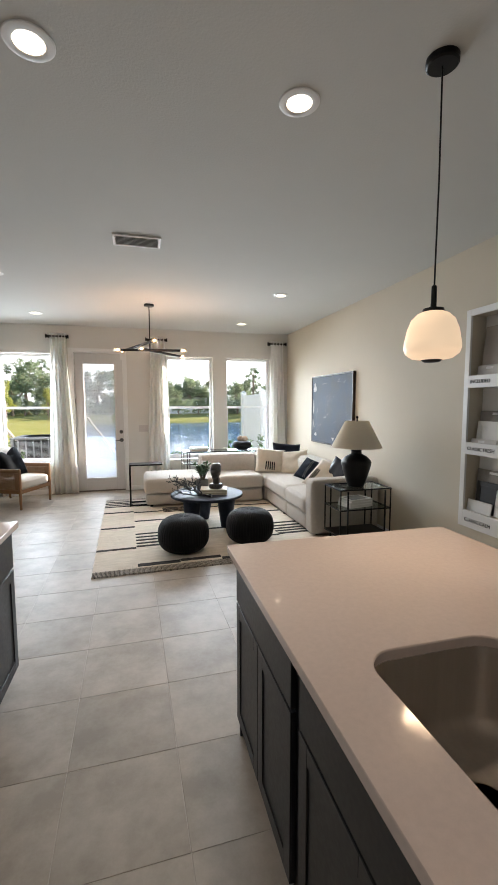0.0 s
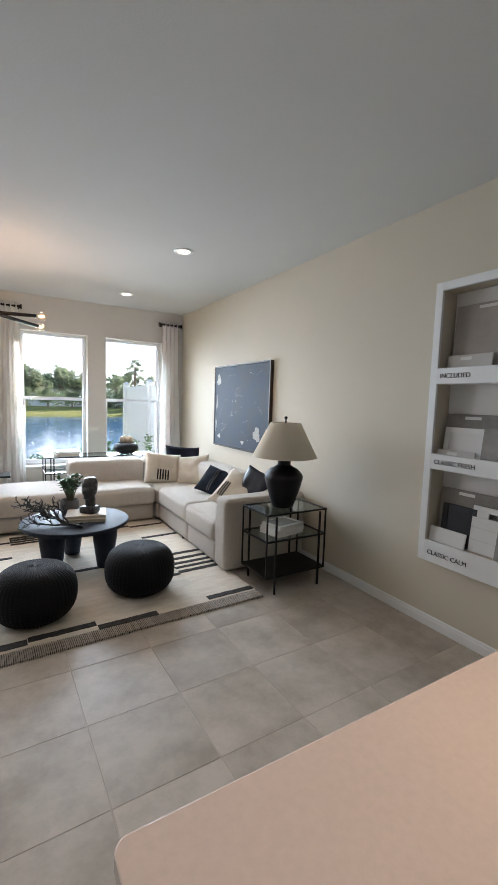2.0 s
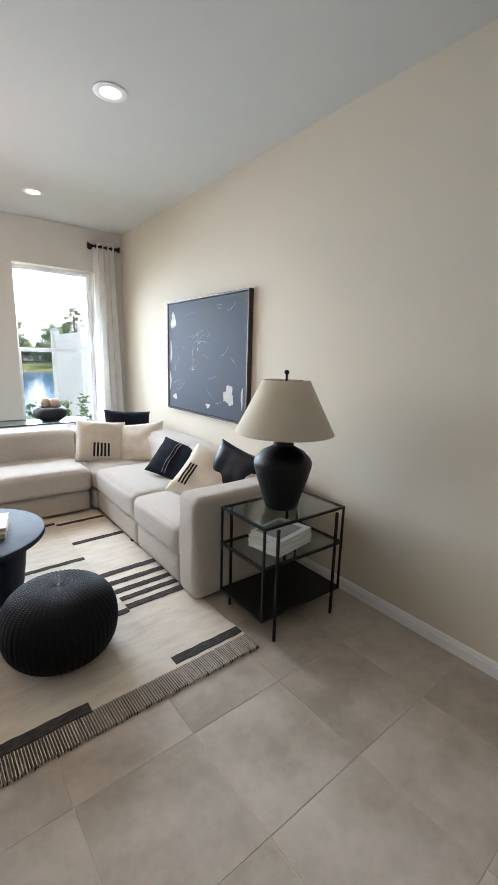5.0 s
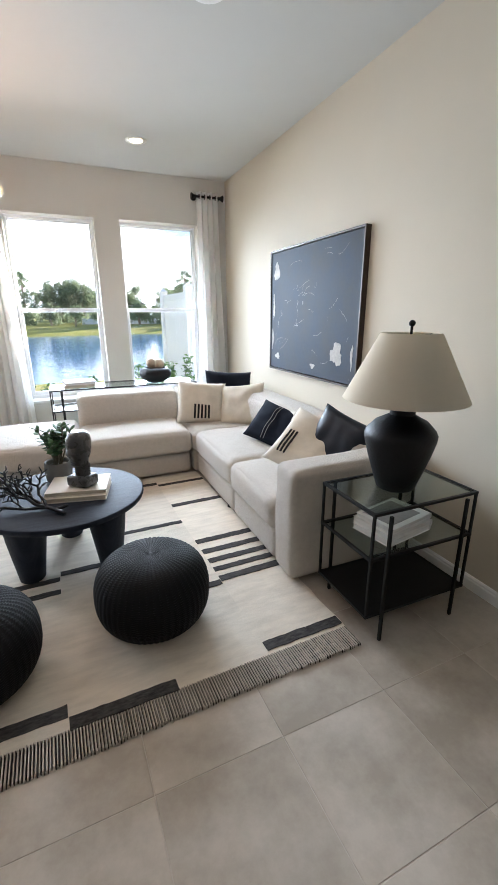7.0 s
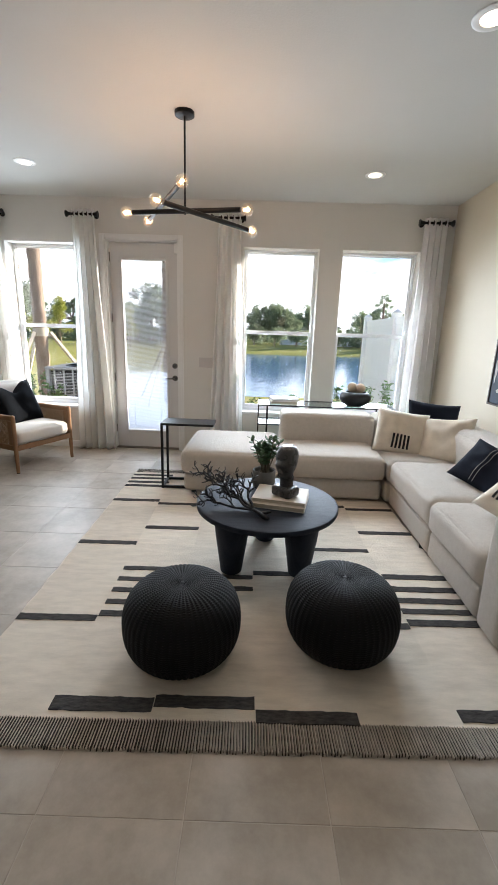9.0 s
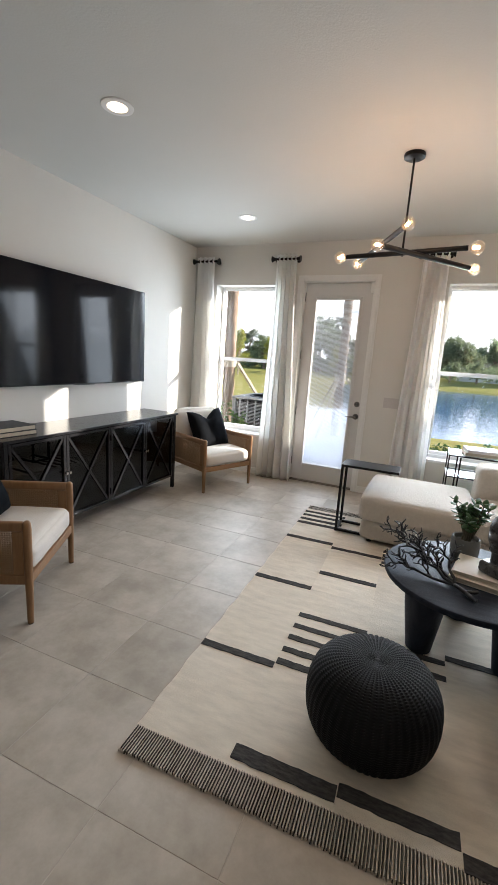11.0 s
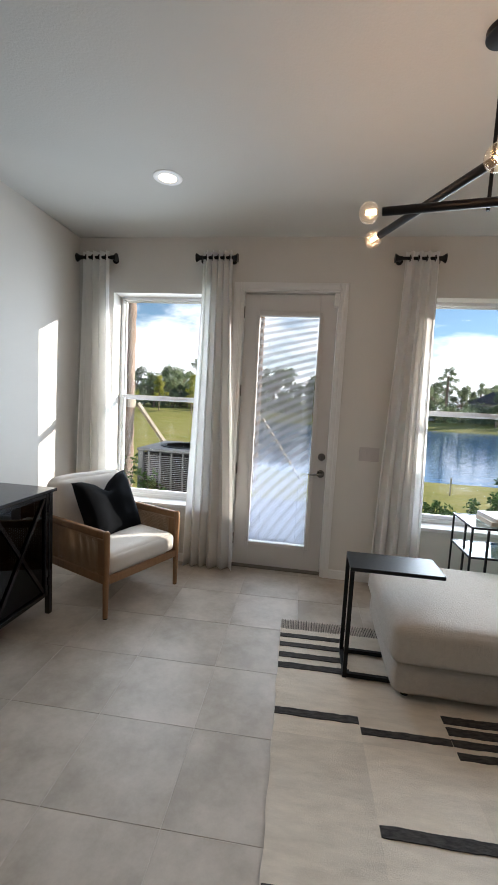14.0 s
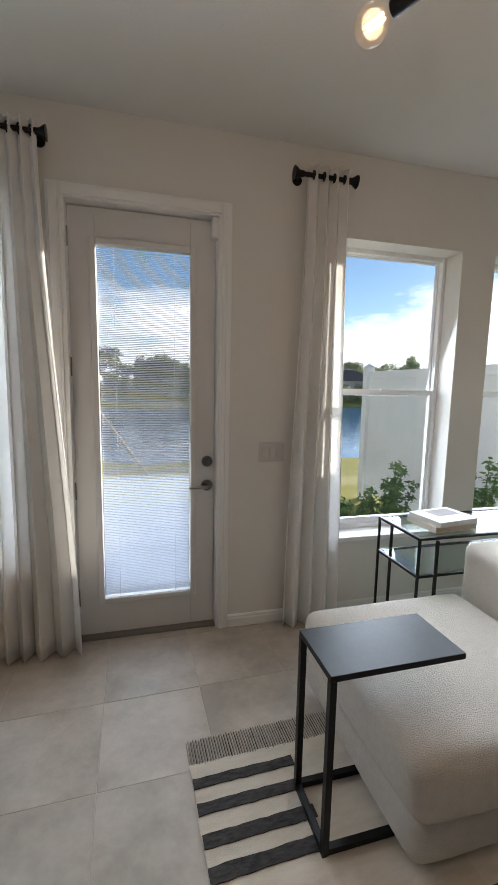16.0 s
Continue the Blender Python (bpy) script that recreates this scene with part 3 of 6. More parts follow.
def island():
    top = slab_with_hole(rounded_outline(IX0, IY0, IX1, IY1, 0.022, 8), rounded_outline(1.150, 0.62, 1.56, 1.375, 0.085, 8), IZ - 0.032, IZ)
    o = tagged(obj("island_worktop", top, M_QUARTZ, 30), "pale polished quartz worktop on the kitchen island", "worktop")
    bv = o.modifiers.new("edge", "BEVEL")
    bv.width, bv.segments, bv.limit_method = 0.004, 2, "ANGLE"
    s = thing("sink", pose(1.355, 1.0, IZ - 0.032), "undermount stainless steel kitchen sink with a drain", "sink")
    bm = bmesh.new()
    rings = []
    for dx, r, z in ((0.0, 0.085, 0.0), (0.006, 0.085, -0.02), (0.010, 0.085, -0.19), (0.04, 0.075, -0.225), (0.16, 0.04, -0.232)):
        rings.append([bm.verts.new((x, y, z)) for x, y in rounded_outline(-0.213 + dx, -0.385 + dx, 0.213 - dx, 0.385 - dx, r, 8)])
    for a, b in zip(rings, rings[1:]):
        for k in range(len(a)):
            bm.faces.new((a[k], a[(k + 1) % len(a)], b[(k + 1) % len(a)], b[k]))
    bm.faces.new(rings[-1])
    bmesh.ops.solidify(bm, geom=list(bm.faces), thickness=0.002)
    part("bowl", bm, M_STEEL, s, "", 50)
    part("drain", lathe(bmesh.new(), [(0.0, -0.228), (0.025, -0.226), (0.045, -0.224), (0.045, -0.230), (0.0, -0.231)], 28), M_CHROME, s, "steel drain strainer", 40)
    c = thing("island_cabinet", pose(0, 0, 0), "dark navy shaker cabinets under the island", "cabinet")
    bx0, by1 = IX0 + 0.035, IY1 - 0.025
    bm = bmesh.new()
    box(bm, bx0 + 0.02, IY0 + 0.03, 0.10, 1.145, by1, IZ - 0.033)
    box(bm, 1.57, IY0 + 0.03, 0.10, IX1 - 0.25, by1, IZ - 0.033)
    box(bm, 1.145, 1.39, 0.10, 1.57, by1, IZ - 0.033)
    box(bm, 1.145, IY0 + 0.03, 0.10, 1.57, 0.60, IZ - 0.033)
    box(bm, 1.145, 0.60, 0.10, 1.57, 1.39, 0.60)
    part("body", bm, M_CABINET, c)
    part("toe_kick", B(bx0 + 0.09, IY0 + 0.06, 0, IX1 - 0.27, by1 - 0.02, 0.10), M_CABINET, c)
    R = Matrix.Rotation(radians(-90), 4, "Z")
    y = by1 - 0.012
    for k, w in enumerate((0.70, 0.76, 0.70)):
        m = Matrix.Translation((bx0 + 0.001, y, 0)) @ R
        for q in (0, 1):
            shaker_door(c, "door", m @ Matrix.Translation((0.003 + q * w / 2, 0, 0.115)), w / 2 - 0.006, 0.545)
        dr = part("drawer_front", box(bmesh.new(), 0.003, 0, 0.672, w - 0.003, 0.018, 0.868, 0.0015, 1), M_CABINET, c)
        dr.matrix_local = m
        y -= w + 0.06
    part("end_panel", B(bx0 + 0.02, by1 + 0.0005, 0.0, IX1 - 0.25, by1 + 0.014, IZ - 0.033), M_CABINET, c)


island()


def left_counter():
    c = thing("base_cabinet", pose(0, 0, 0), "dark navy shaker base cabinets along the kitchen wall", "cabinet")
    x1, y1 = -0.03, 2.93
    x0 = -0.66
    part("body", B(x0, IY0 - 1.2, 0.10, x1 - 0.045, y1 - 0.02, 0.88), M_CABINET, c)
    part("toe_kick", B(x0, IY0 - 1.2, 0.0, x1 - 0.11, y1 - 0.03, 0.10), M_CABINET, c)
    R = Matrix.Rotation(radians(90), 4, "Z")
    y = y1 - 0.03
    for k in range(6):
        w = 0.5
        m = Matrix.Translation((x1 - 0.026, y - w, 0)) @ R
        shaker_door(c, "door", m @ Matrix.Translation((0.004, 0, 0.115)), w - 0.008, 0.545)
        dr = part("drawer_front", box(bmesh.new(), 0.004, 0, 0.672, w - 0.004, 0.018, 0.868, 0.0015, 1), M_CABINET, c)
        dr.matrix_local = m
        y -= w
    t = tagged(obj("counter_worktop", box(bmesh.new(), x0, IY0 - 1.2, 0.88, x1, y1, 0.913, 0.004, 2), M_QUARTZ), "pale polished quartz worktop on dark base cabinets", "worktop")
    structure("wall_kitchen", B(x0 - 0.12, YS, 0, x0 - 0.004, 2.95, H), M_WALL, "painted kitchen partition wall", "wall")


left_counter()

# ---- rug ----
M_RUG = material("wool_rug_cream", (0.80, 0.715, 0.60), 0.95, 0, 300, 0.0032, 0.1, 0.16, 8, stretch=(0.7, 2.6, 1), sheen=0.2, second=(0.66, 0.585, 0.485))
rug_nodes = M_RUG.node_tree
rug_bsdf = rug_nodes.nodes["Principled BSDF"]
rug_geo = rug_nodes.nodes.new("ShaderNodeNewGeometry")
rug_tone = rug_nodes.nodes.new("ShaderNodeMapRange")
rug_tone.inputs["To Min"].default_value = 0.90
rug_tone.inputs["To Max"].default_value = 1.06
rug_hue = rug_nodes.nodes.new("ShaderNodeHueSaturation")
rug_nodes.links.new(rug_geo.outputs["Random Per Island"], rug_tone.inputs["Value"])
rug_nodes.links.new(rug_tone.outputs["Result"], rug_hue.inputs["Value"])
rug_nodes.links.new(rug_bsdf.inputs["Base Color"].links[0].from_socket, rug_hue.inputs["Color"])
rug_nodes.links.new(rug_hue.outputs["Color"], rug_bsdf.inputs["Base Color"])
M_RUGDARK = material("wool_rug_charcoal", (0.032, 0.031, 0.032), 0.95, 0, 300, 0.003, 0.1, 0.4, 60, stretch=(0.4, 1.3, 1), second=(0.085, 0.080, 0.076))
M_RUGBLACKRIB = material("wool_rib_dark", (0.060, 0.055, 0.050), 0.95, 0, 400, 0.002, 0.1, 0.3, 40)
M_RUGRIB = material("wool_rib_pale", (0.56, 0.50, 0.43), 0.95, 0, 400, 0.002, 0.1, 0.2, 40)


def rug():
    r = thing("rug", pose(0.162, 4.27, 0, 0, 0, 2.0), "cream wool rug with charcoal dashes and ribbed dark ends", "rug")
    W, L = 2.44, 3.13
    rng = random.Random(5)
    # six woven columns, each of blocks whose wool differs a little in tone
    for c in range(6):
        bm = bmesh.new()
        cuts = [0.115] + sorted(rng.uniform(0.4, L - 0.4) for _ in range(4)) + [L - 0.115]
        for ya, yb in zip(cuts, cuts[1:]):
            n, k = 8, max(2, int((yb - ya) / 0.05))
            rows = [[bm.verts.new((W / 6 * (c + i / n) + (0.004 * math.sin(j * 1.3) if c + i / n in (0, 6) else 0), ya + (yb - ya) * j / k, 0.0135 + 0.0012 * math.sin((c * n + i) * 2.1 + j) * math.sin(j * 1.7))) for i in range(n + 1)] for j in range(k + 1)]
            for p, q in zip(rows, rows[1:]):
                for i in range(n):
                    bm.faces.new((p[i], p[i + 1], q[i + 1], q[i]))
        part("woven_column", bm, M_RUG, r, "", 60)
    part("backing", B(0.002, 0.117, 0.0, W - 0.002, L - 0.117, 0.0115), M_RUG, r)
    cols = {
        0: (0.69, 1.49, 2.26, 2.62, 2.72, 2.83, 2.93),
        1: (0.18, 0.73, 0.83, 0.94, 1.05, 1.17, 1.74, 2.20),
        2: (0.20, 0.98, 1.10, 2.13, 2.20, 2.27, 2.34),
        3: (0.14, 1.15, 2.22),
        4: (0.69, 1.47, 2.24),
        5: (0.165, 0.72, 0.815, 0.91, 1.02, 1.15, 1.75, 2.19),
    }
    cw = W / 6
    for c, vs in cols.items():
        for v in vs:
            bm = bmesh.new()
            h = 0.022 if v > 0.3 else 0.030
            h += rng.uniform(-0.003, 0.003)
            m = 14
            top = []
            for s in (-1, 1):
                top.append([(cw * c + 0.002 + (cw - 0.004) * i / m, v + s * h + rng.uniform(-0.0025, 0.0025)) for i in range(m + 1)])
            lo = [[bm.verts.new((x, y, 0.010)) for x, y in row] for row in top]
            hi = [[bm.verts.new((x, y, 0.0175)) for x, y in row] for row in top]
            for i in range(m):
                bm.faces.new((hi[0][i], hi[0][i + 1], hi[1][i + 1], hi[1][i]))
                bm.faces.new((lo[0][i], lo[0][i + 1], hi[0][i + 1], hi[0][i]))
                bm.faces.new((hi[1][i], hi[1][i + 1], lo[1][i + 1], lo[1][i]))
            for i in (0, m):
                bm.faces.new((lo[0][i], hi[0][i], hi[1][i], lo[1][i]))
            part("dash", bm, M_RUGDARK, r)
    for y0, y1 in ((0.0, 0.118), (L - 0.118, L)):
        for mat, off in ((M_RUGRIB, 0), (M_RUGBLACKRIB, 1)):
            bm = bmesh.new()
            N = 440
            for i in range(N):
                if i % 2 != off:
                    continue
                x = W * i / N
                dy0, dy1 = rng.uniform(-0.005, 0.005), rng.uniform(-0.003, 0.003)
                w = W / N * rng.uniform(1.25, 1.55) if off == 0 else W / N * rng.uniform(0.55, 0.9)
                q = [(0, 0), (w * 0.25, 0.013), (w * 0.75, 0.013), (w, 0)]
                a = [bm.verts.new((x + px + rng.uniform(-0.001, 0.001), y0 + dy0, pz + 0.001)) for px, pz in q]
                b = [bm.verts.new((x + px, y1 + dy1, pz + 0.001)) for px, pz in q]
                for t in range(3):
                    bm.faces.new((a[t], a[t + 1], b[t + 1], b[t]))
                bm.faces.new(a)
                bm.faces.new(list(reversed(b)))
            tagged(part("ribbed_end", bm, mat, r, "dark and pale ribbed end band"), kind="stuff")
    return r


rug()

# ---- sofa ----
M_SOFA = material("boucle_fabric", (0.62, 0.56, 0.49), 0.95, 0, 230, 0.0085, 0.15, 0.10, 40, sheen=0.4)
M_DARKFOOT = material("dark_foot", (0.02, 0.018, 0.016), 0.6, 0, 60)


def cushion(bm, x0, y0, z0, x1, y1, z1, r, puff=0.02, n=17, seed=0):
    """An upholstered block with rounded edges and softly domed faces."""
    cx, cy, cz = (x0 + x1) / 2, (y0 + y1) / 2, (z0 + z1) / 2
    hx, hy, hz = (x1 - x0) / 2, (y1 - y0) / 2, (z1 - z0) / 2
    t = bmesh.new()
    bmesh.ops.create_cube(t, size=2.0)
    bmesh.ops.subdivide_edges(t, edges=t.edges, cuts=n, use_grid_fill=True)
    r = min(r, hx * 0.98, hy * 0.98, hz * 0.98)
    out = {}
    for v in t.verts:
        # rows gathered towards the edges
        v.co = [math.copysign(1 - (1 - min(1.0, abs(c))) ** 1.7, c) for c in v.co]
        p = Vector((v.co.x * hx, v.co.y * hy, v.co.z * hz))
        q = Vector([max(-h + r, min(h - r, c)) for c, h in zip(p, (hx, hy, hz))])
        d = p - q
        # spread the outer rows over the rounded edge
        u = Vector((v.co.x, v.co.y, v.co.z))
        if d.length > 1e-6:
            p = q + d.normalized() * r
        k = puff * (1 - u.x ** 4) * (1 - u.y ** 4) * (1 if abs(u.z) > 0.99 else 0)
        p.z += k * (1 if u.z > 0 else -0.1)
        kx = puff * 0.5 * (1 - u.z ** 4) * (1 - u.y ** 4) * (1 if abs(u.x) > 0.99 else 0)
        p.x += kx * (1 if u.x > 0 else -1)
        ky = puff * 0.5 * (1 - u.z ** 4) * (1 - u.x ** 4) * (1 if abs(u.y) > 0.99 else 0)
        p.y += ky * (1 if u.y > 0 else -1)
        s = noise.noise(p * 5 + Vector((seed, cx, cy))) * 0.006
        p += p.normalized() * s
        out[v] = bm.verts.new((cx + p.x, cy + p.y, cz + p.z))
    for f in t.faces:
        bm.faces.new([out[v] for v in f.verts])
    t.free()
    return bm


def sofa():
    s = thing("sectional_sofa", pose(0, 0, 0), "cream boucle L-shaped sectional sofa with an open chaise end", "sofa")
    C = lambda *a, **k: cushion(bmesh.new(), *a, **k)
    SZ, BZ = 0.22, 0.43
    # chaise and rear row: bases then seats
    part("chaise_base", C(0.665, 6.72, 0.044, 1.53, 7.60, SZ, 0.05, 0.004), M_SOFA, s, "", 179)
    part("chaise_seat", C(0.645, 6.69, SZ, 1.54, 7.60, BZ + 0.005, 0.055, 0.014), M_SOFA, s, "", 179)
    part("rear_base", C(1.54, 6.72, 0.025, 2.47, 7.60, SZ, 0.04, 0.004), M_SOFA, s, "", 179)
    part("rear_seat", C(1.545, 6.69, SZ, 2.485, 7.34, BZ, 0.055, 0.016, seed=2), M_SOFA, s, "", 179)
    part("rear_back", C(1.555, 7.27, SZ, 2.50, 7.60, 0.705, 0.045, 0.010, seed=3), M_SOFA, s, "", 179)
    # corner
    part("corner_base", C(2.50, 6.70, 0.025, 3.38, 7.60, SZ, 0.03, 0.003), M_SOFA, s, "", 179)
    part("corner_seat", C(2.495, 6.66, SZ, 3.10, 7.33, BZ - 0.01, 0.06, 0.015, seed=4), M_SOFA, s, "", 179)
    part("corner_back", C(2.515, 7.28, SZ, 3.38, 7.60, 0.70, 0.05, 0.010, seed=5), M_SOFA, s, "", 179)
    # side row along the long wall
    part("side_base", C(2.525, 5.78, 0.025, 3.38, 6.69, SZ, 0.035, 0.004), M_SOFA, s, "", 179)
    part("side_seat", C(2.505, 5.77, SZ, 3.12, 6.68, BZ, 0.055, 0.018, seed=6), M_SOFA, s, "", 179)
    part("side_back", C(3.07, 5.60, SZ, 3.385, 7.30, 0.70, 0.08, 0.02, seed=7), M_SOFA, s, "", 179)
    part("end_base", C(2.525, 5.09, 0.025, 3.38, 5.77, SZ, 0.035, 0.004), M_SOFA, s, "", 179)
    part("end_seat", C(2.50, 5.07, SZ, 3.12, 5.775, BZ, 0.055, 0.018, seed=8), M_SOFA, s, "", 179)
    part("end_back", C(3.07, 5.06, SZ, 3.385, 5.62, 0.69, 0.08, 0.02, seed=9), M_SOFA, s, "", 179)
    part("arm", C(2.515, 4.86, 0.02, 3.385, 5.085, 0.665, 0.045, 0.006, seed=10), M_SOFA, s, "", 179)
    for x, y in ((0.75, 6.8), (0.75, 7.5), (1.6, 7.5), (2.6, 4.95), (3.3, 4.95), (3.3, 7.5), (2.55, 5.9), (2.4, 6.8)):
        part("foot", tube(bmesh.new(), (x, y, 0.0), (x, y, 0.06), 0.022, n=14), M_DARKFOOT, s)
    return s


sofa()

M_PILLOW = material("cream_woven_pillow", (0.70, 0.62, 0.51), 0.95, 0, 330, 0.003, 0.15, 0.1, 12, sheen=0.3)
M_NAVY = material("navy_linen", (0.011, 0.014, 0.024), 0.9, 0, 420, 0.002, 0.15, 0.2, 10)
M_LEATHER = material("black_leather", (0.005, 0.008, 0.016), 0.45, 0, 160, 0.001, 0.3, 0.2, 6)
M_INK = material("black_weave", (0.012, 0.012, 0.013), 0.9, 0, 300, 0.001)
M_GREYTHREAD = material("grey_thread", (0.30, 0.29, 0.28), 0.9, 0, 300, 0.001)


def pillow_shape(w, h, d, n=18, wrinkle=0.006, seed=0, dent=0.0):
    """A stuffed square cushion standing in the x-z plane, its corners drawn out."""
    bm = bmesh.new()
    sides = []
    for s in (-1, 1):
        g = []
        for j in range(n + 1):
            row = []
            for i in range(n + 1):
                u, v = 2 * i / n - 1, 2 * j / n - 1
                pinch = 1 - 0.07 * (1 - u * u) * (v * v)
                pinch_u = 1 - 0.07 * (1 - v * v) * (u * u)
                f = ((1 - u ** 4) * (1 - v ** 4)) ** 0.55
                y = s * d / 2 * f + noise.noise(Vector((u * 2.3, v * 2.3, seed + s))) * wrinkle * f * 3
                z = h / 2 * v * pinch
                if dent and v > 0:
                    z -= dent * math.exp(-(u / 0.35) ** 2) * v * v
                row.append((w / 2 * u * pinch_u, y, z))
            g.append(row)
        sides.append(g)
    vs = {}

    def vert(p, edge, key):
        if edge:
            if key not in vs:
                vs[key] = bm.verts.new(p)
            return vs[key]
        return bm.verts.new(p)

    for s, g in enumerate(sides):
        V = [[vert(g[j][i], i in (0, n) or j in (0, n), (i, j)) for i in range(n + 1)] for j in range(n + 1)]
        for j in range(n):
            for i in range(n):
                q = (V[j][i], V[j][i + 1], V[j + 1][i + 1], V[j + 1][i])
                bm.faces.new(q if s == 0 else tuple(reversed(q)))
    return bm


def pillow(m, w, h, d, mat, label, seed=0, stripes=None, dent=0.0, group="sofa pillows"):
    p = thing("throw_pillow", m, label, "pillow", group)
    part("cover", pillow_shape(w, h, d, seed=seed, dent=dent), mat, p, "", 179)
    for x0, x1, z0, z1, sm in stripes or ():
        bm = bmesh.new()
        k = 8
        for a in range(k):
            for b in range(2):
                quad = []
                for (i, j) in ((a, b), (a + 1, b), (a + 1, b + 1), (a, b + 1)):
                    x = x0 + (x1 - x0) * j / 2
                    z = z0 + (z1 - z0) * i / k
                    u, v = 2 * x / w, 2 * z / h
                    f = ((1 - min(1, abs(u)) ** 4) * (1 - min(1, abs(v)) ** 4)) ** 0.55
                    y = -d / 2 * f + noise.noise(Vector((u * 2.3, v * 2.3, seed - 1))) * 0.018 * f
                    quad.append(bm.verts.new((x, y - 0.0025, z * (1 - 0.07 * (1 - u * u) * v * v))))
                bm.faces.new(quad)
        pp = part("woven_stripe", bm, sm, p, "black woven stripe")
        sol = pp.modifiers.new("thickness", "SOLIDIFY")
        sol.thickness = 0.002
    return p


pillow(pose(2.69, 7.05, 0.600, -26, 7, -8), 0.49, 0.44, 0.15, M_PILLOW, "cream woven pillow with five short black stripes", 1, [(-0.085 + 0.034 * k, -0.066 + 0.034 * k, -0.175, -0.035, M_INK) for k in range(5)])
pillow(pose(3.03, 7.19, 0.64, -16, 5, -4), 0.50, 0.48, 0.14, M_NAVY, "plain navy linen pillow tucked behind others", 2)
pillow(pose(3.04, 6.86, 0.585, -30, -8, -40), 0.46, 0.44, 0.15, M_PILLOW, "cream pillow with a knotted woven panel", 3)
pillow(pose(3.01, 6.03, 0.575, -42, 10, -66), 0.50, 0.36, 0.13, M_NAVY, "navy pillow with a pale double line", 4, [(-0.05, -0.046, -0.16, 0.16, M_GREYTHREAD), (-0.022, -0.018, -0.16, 0.16, M_GREYTHREAD)])
pillow(pose(2.96, 5.42, 0.59, -48, 16, -60), 0.50, 0.47, 0.14, M_PILLOW, "cream pillow with black side stripes, leaning over", 5, [(-0.17, -0.156, -0.16, 0.02, M_INK), (-0.145, -0.131, -0.16, 0.02, M_INK), (-0.12, -0.106, -0.16, 0.02, M_INK)])
pillow(pose(3.07, 5.29, 0.625, -24, 14, -74), 0.44, 0.42, 0.13, M_LEATHER, "dark navy leather pillow beside the arm", 6)

# ---- coffee table and what stands on it ----
M_EBONY = material("black_stained_wood", (0.009, 0.014, 0.026), 0.58, 0, 60, 0.0016, 0.22, 0.5, 5, stretch=(1.0, 9.0, 1.0), second=(0.022, 0.029, 0.045))


def coffee_table():
    t = thing("coffee_table", pose(1.415, 5.665, 0.0), "round black-stained wooden coffee table with fat tapered legs", "coffee table")
    R = 0.455
    part("tabletop", lathe(bmesh.new(), [(0, 0.385), (R - 0.02, 0.385), (R - 0.004, 0.390), (R, 0.400), (R, 0.412), (R - 0.004, 0.420), (R - 0.012, 0.423), (0, 0.424)], 72), M_EBONY, t, "", 30)
    for a in (-136, -44, 90):
        x, y = 0.295 * math.cos(radians(a)), 0.265 * math.sin(radians(a))
        part("leg", lathe(bmesh.new(), [(0, 0.0), (0.058, 0.0), (0.066, 0.008), (0.082, 0.12), (0.100, 0.25), (0.108, 0.33), (0.104, 0.372), (0.090, 0.386), (0, 0.386)], 36, (x, y, 0.0165)), M_EBONY, t, "", 40)
    return t


coffee_table()
M_PAPER = material("book_pages", (0.62, 0.55, 0.44), 0.9, 0, 300, 0.0006, 0.2, 0.1, 20)
M_COVERCREAM = material("cream_book_cover", (0.68, 0.62, 0.53), 0.6, 0, 80, 0.0003, 0.4, 0.05, 6)
M_COVERDARK = material("dark_book_cover", (0.03, 0.03, 0.033), 0.5, 0, 80, 0.0003, 0.4, 0.2, 6)
M_COVERWHITE = material("white_book_cover", (0.76, 0.75, 0.73), 0.45, 0, 80, 0.0002, 0.5, 0.04, 6)
M_COVERGREY = material("grey_book_cover", (0.33, 0.31, 0.31), 0.45, 0, 80, 0.0002, 0.5, 0.3, 9)
M_CONCRETE = material("dark_glazed_stone", (0.075, 0.072, 0.070), 0.28, 0, 40, 0.002, 0.5, 0.3, 10)
M_POT = material("concrete_pot", (0.17, 0.165, 0.155), 0.8, 0, 90, 0.001, 0.3, 0.2, 12)
M_SOIL = material("soil", (0.03, 0.022, 0.015), 0.95, 0, 200, 0.004)
M_LEAF = material("succulent_leaf", (0.035, 0.085, 0.03), 0.42, 0, 60, 0.0004, 0.5, 0.3, 14, second=(0.06, 0.13, 0.045))
M_STEM = material("plant_stem", (0.10, 0.085, 0.05), 0.8, 0, 80, 0.001)
M_BRANCH = material("black_coral", (0.008, 0.009, 0.013), 0.45, 0, 80, 0.001)


def book(m, w, d, h, cover, label, group="", title=None, plate=None):
    """A closed book: two boards, a spine, the block of pages."""
    b = thing("book", m, label, "book", group)
    part("page_block", B(-w / 2 + 0.005, -d / 2 + 0.005, 0.003, w / 2 - 0.004, d / 2 - 0.005, h - 0.003, bevel=0.001, seg=1), M_PAPER if cover is not M_COVERWHITE else M_COVERWHITE, b, "pale page block")
    bm = bmesh.new()
    box(bm, -w / 2, -d / 2, 0, w / 2, d / 2, 0.003, 0.001, 1)
    box(bm, -w / 2, -d / 2, h - 0.003, w / 2, d / 2, h, 0.001, 1)
    box(bm, -w / 2, -d / 2 - 0.0015, 0, -w / 2 + 0.004, d / 2 + 0.0015, h, 0.0012, 1)
    part("cover", bm, cover, b)
    if plate:
        part("cover_picture", B(plate[0], plate[1], h, plate[2], plate[3], h + 0.0008), M_COVERGREY, b, "printed cover picture")
    return b


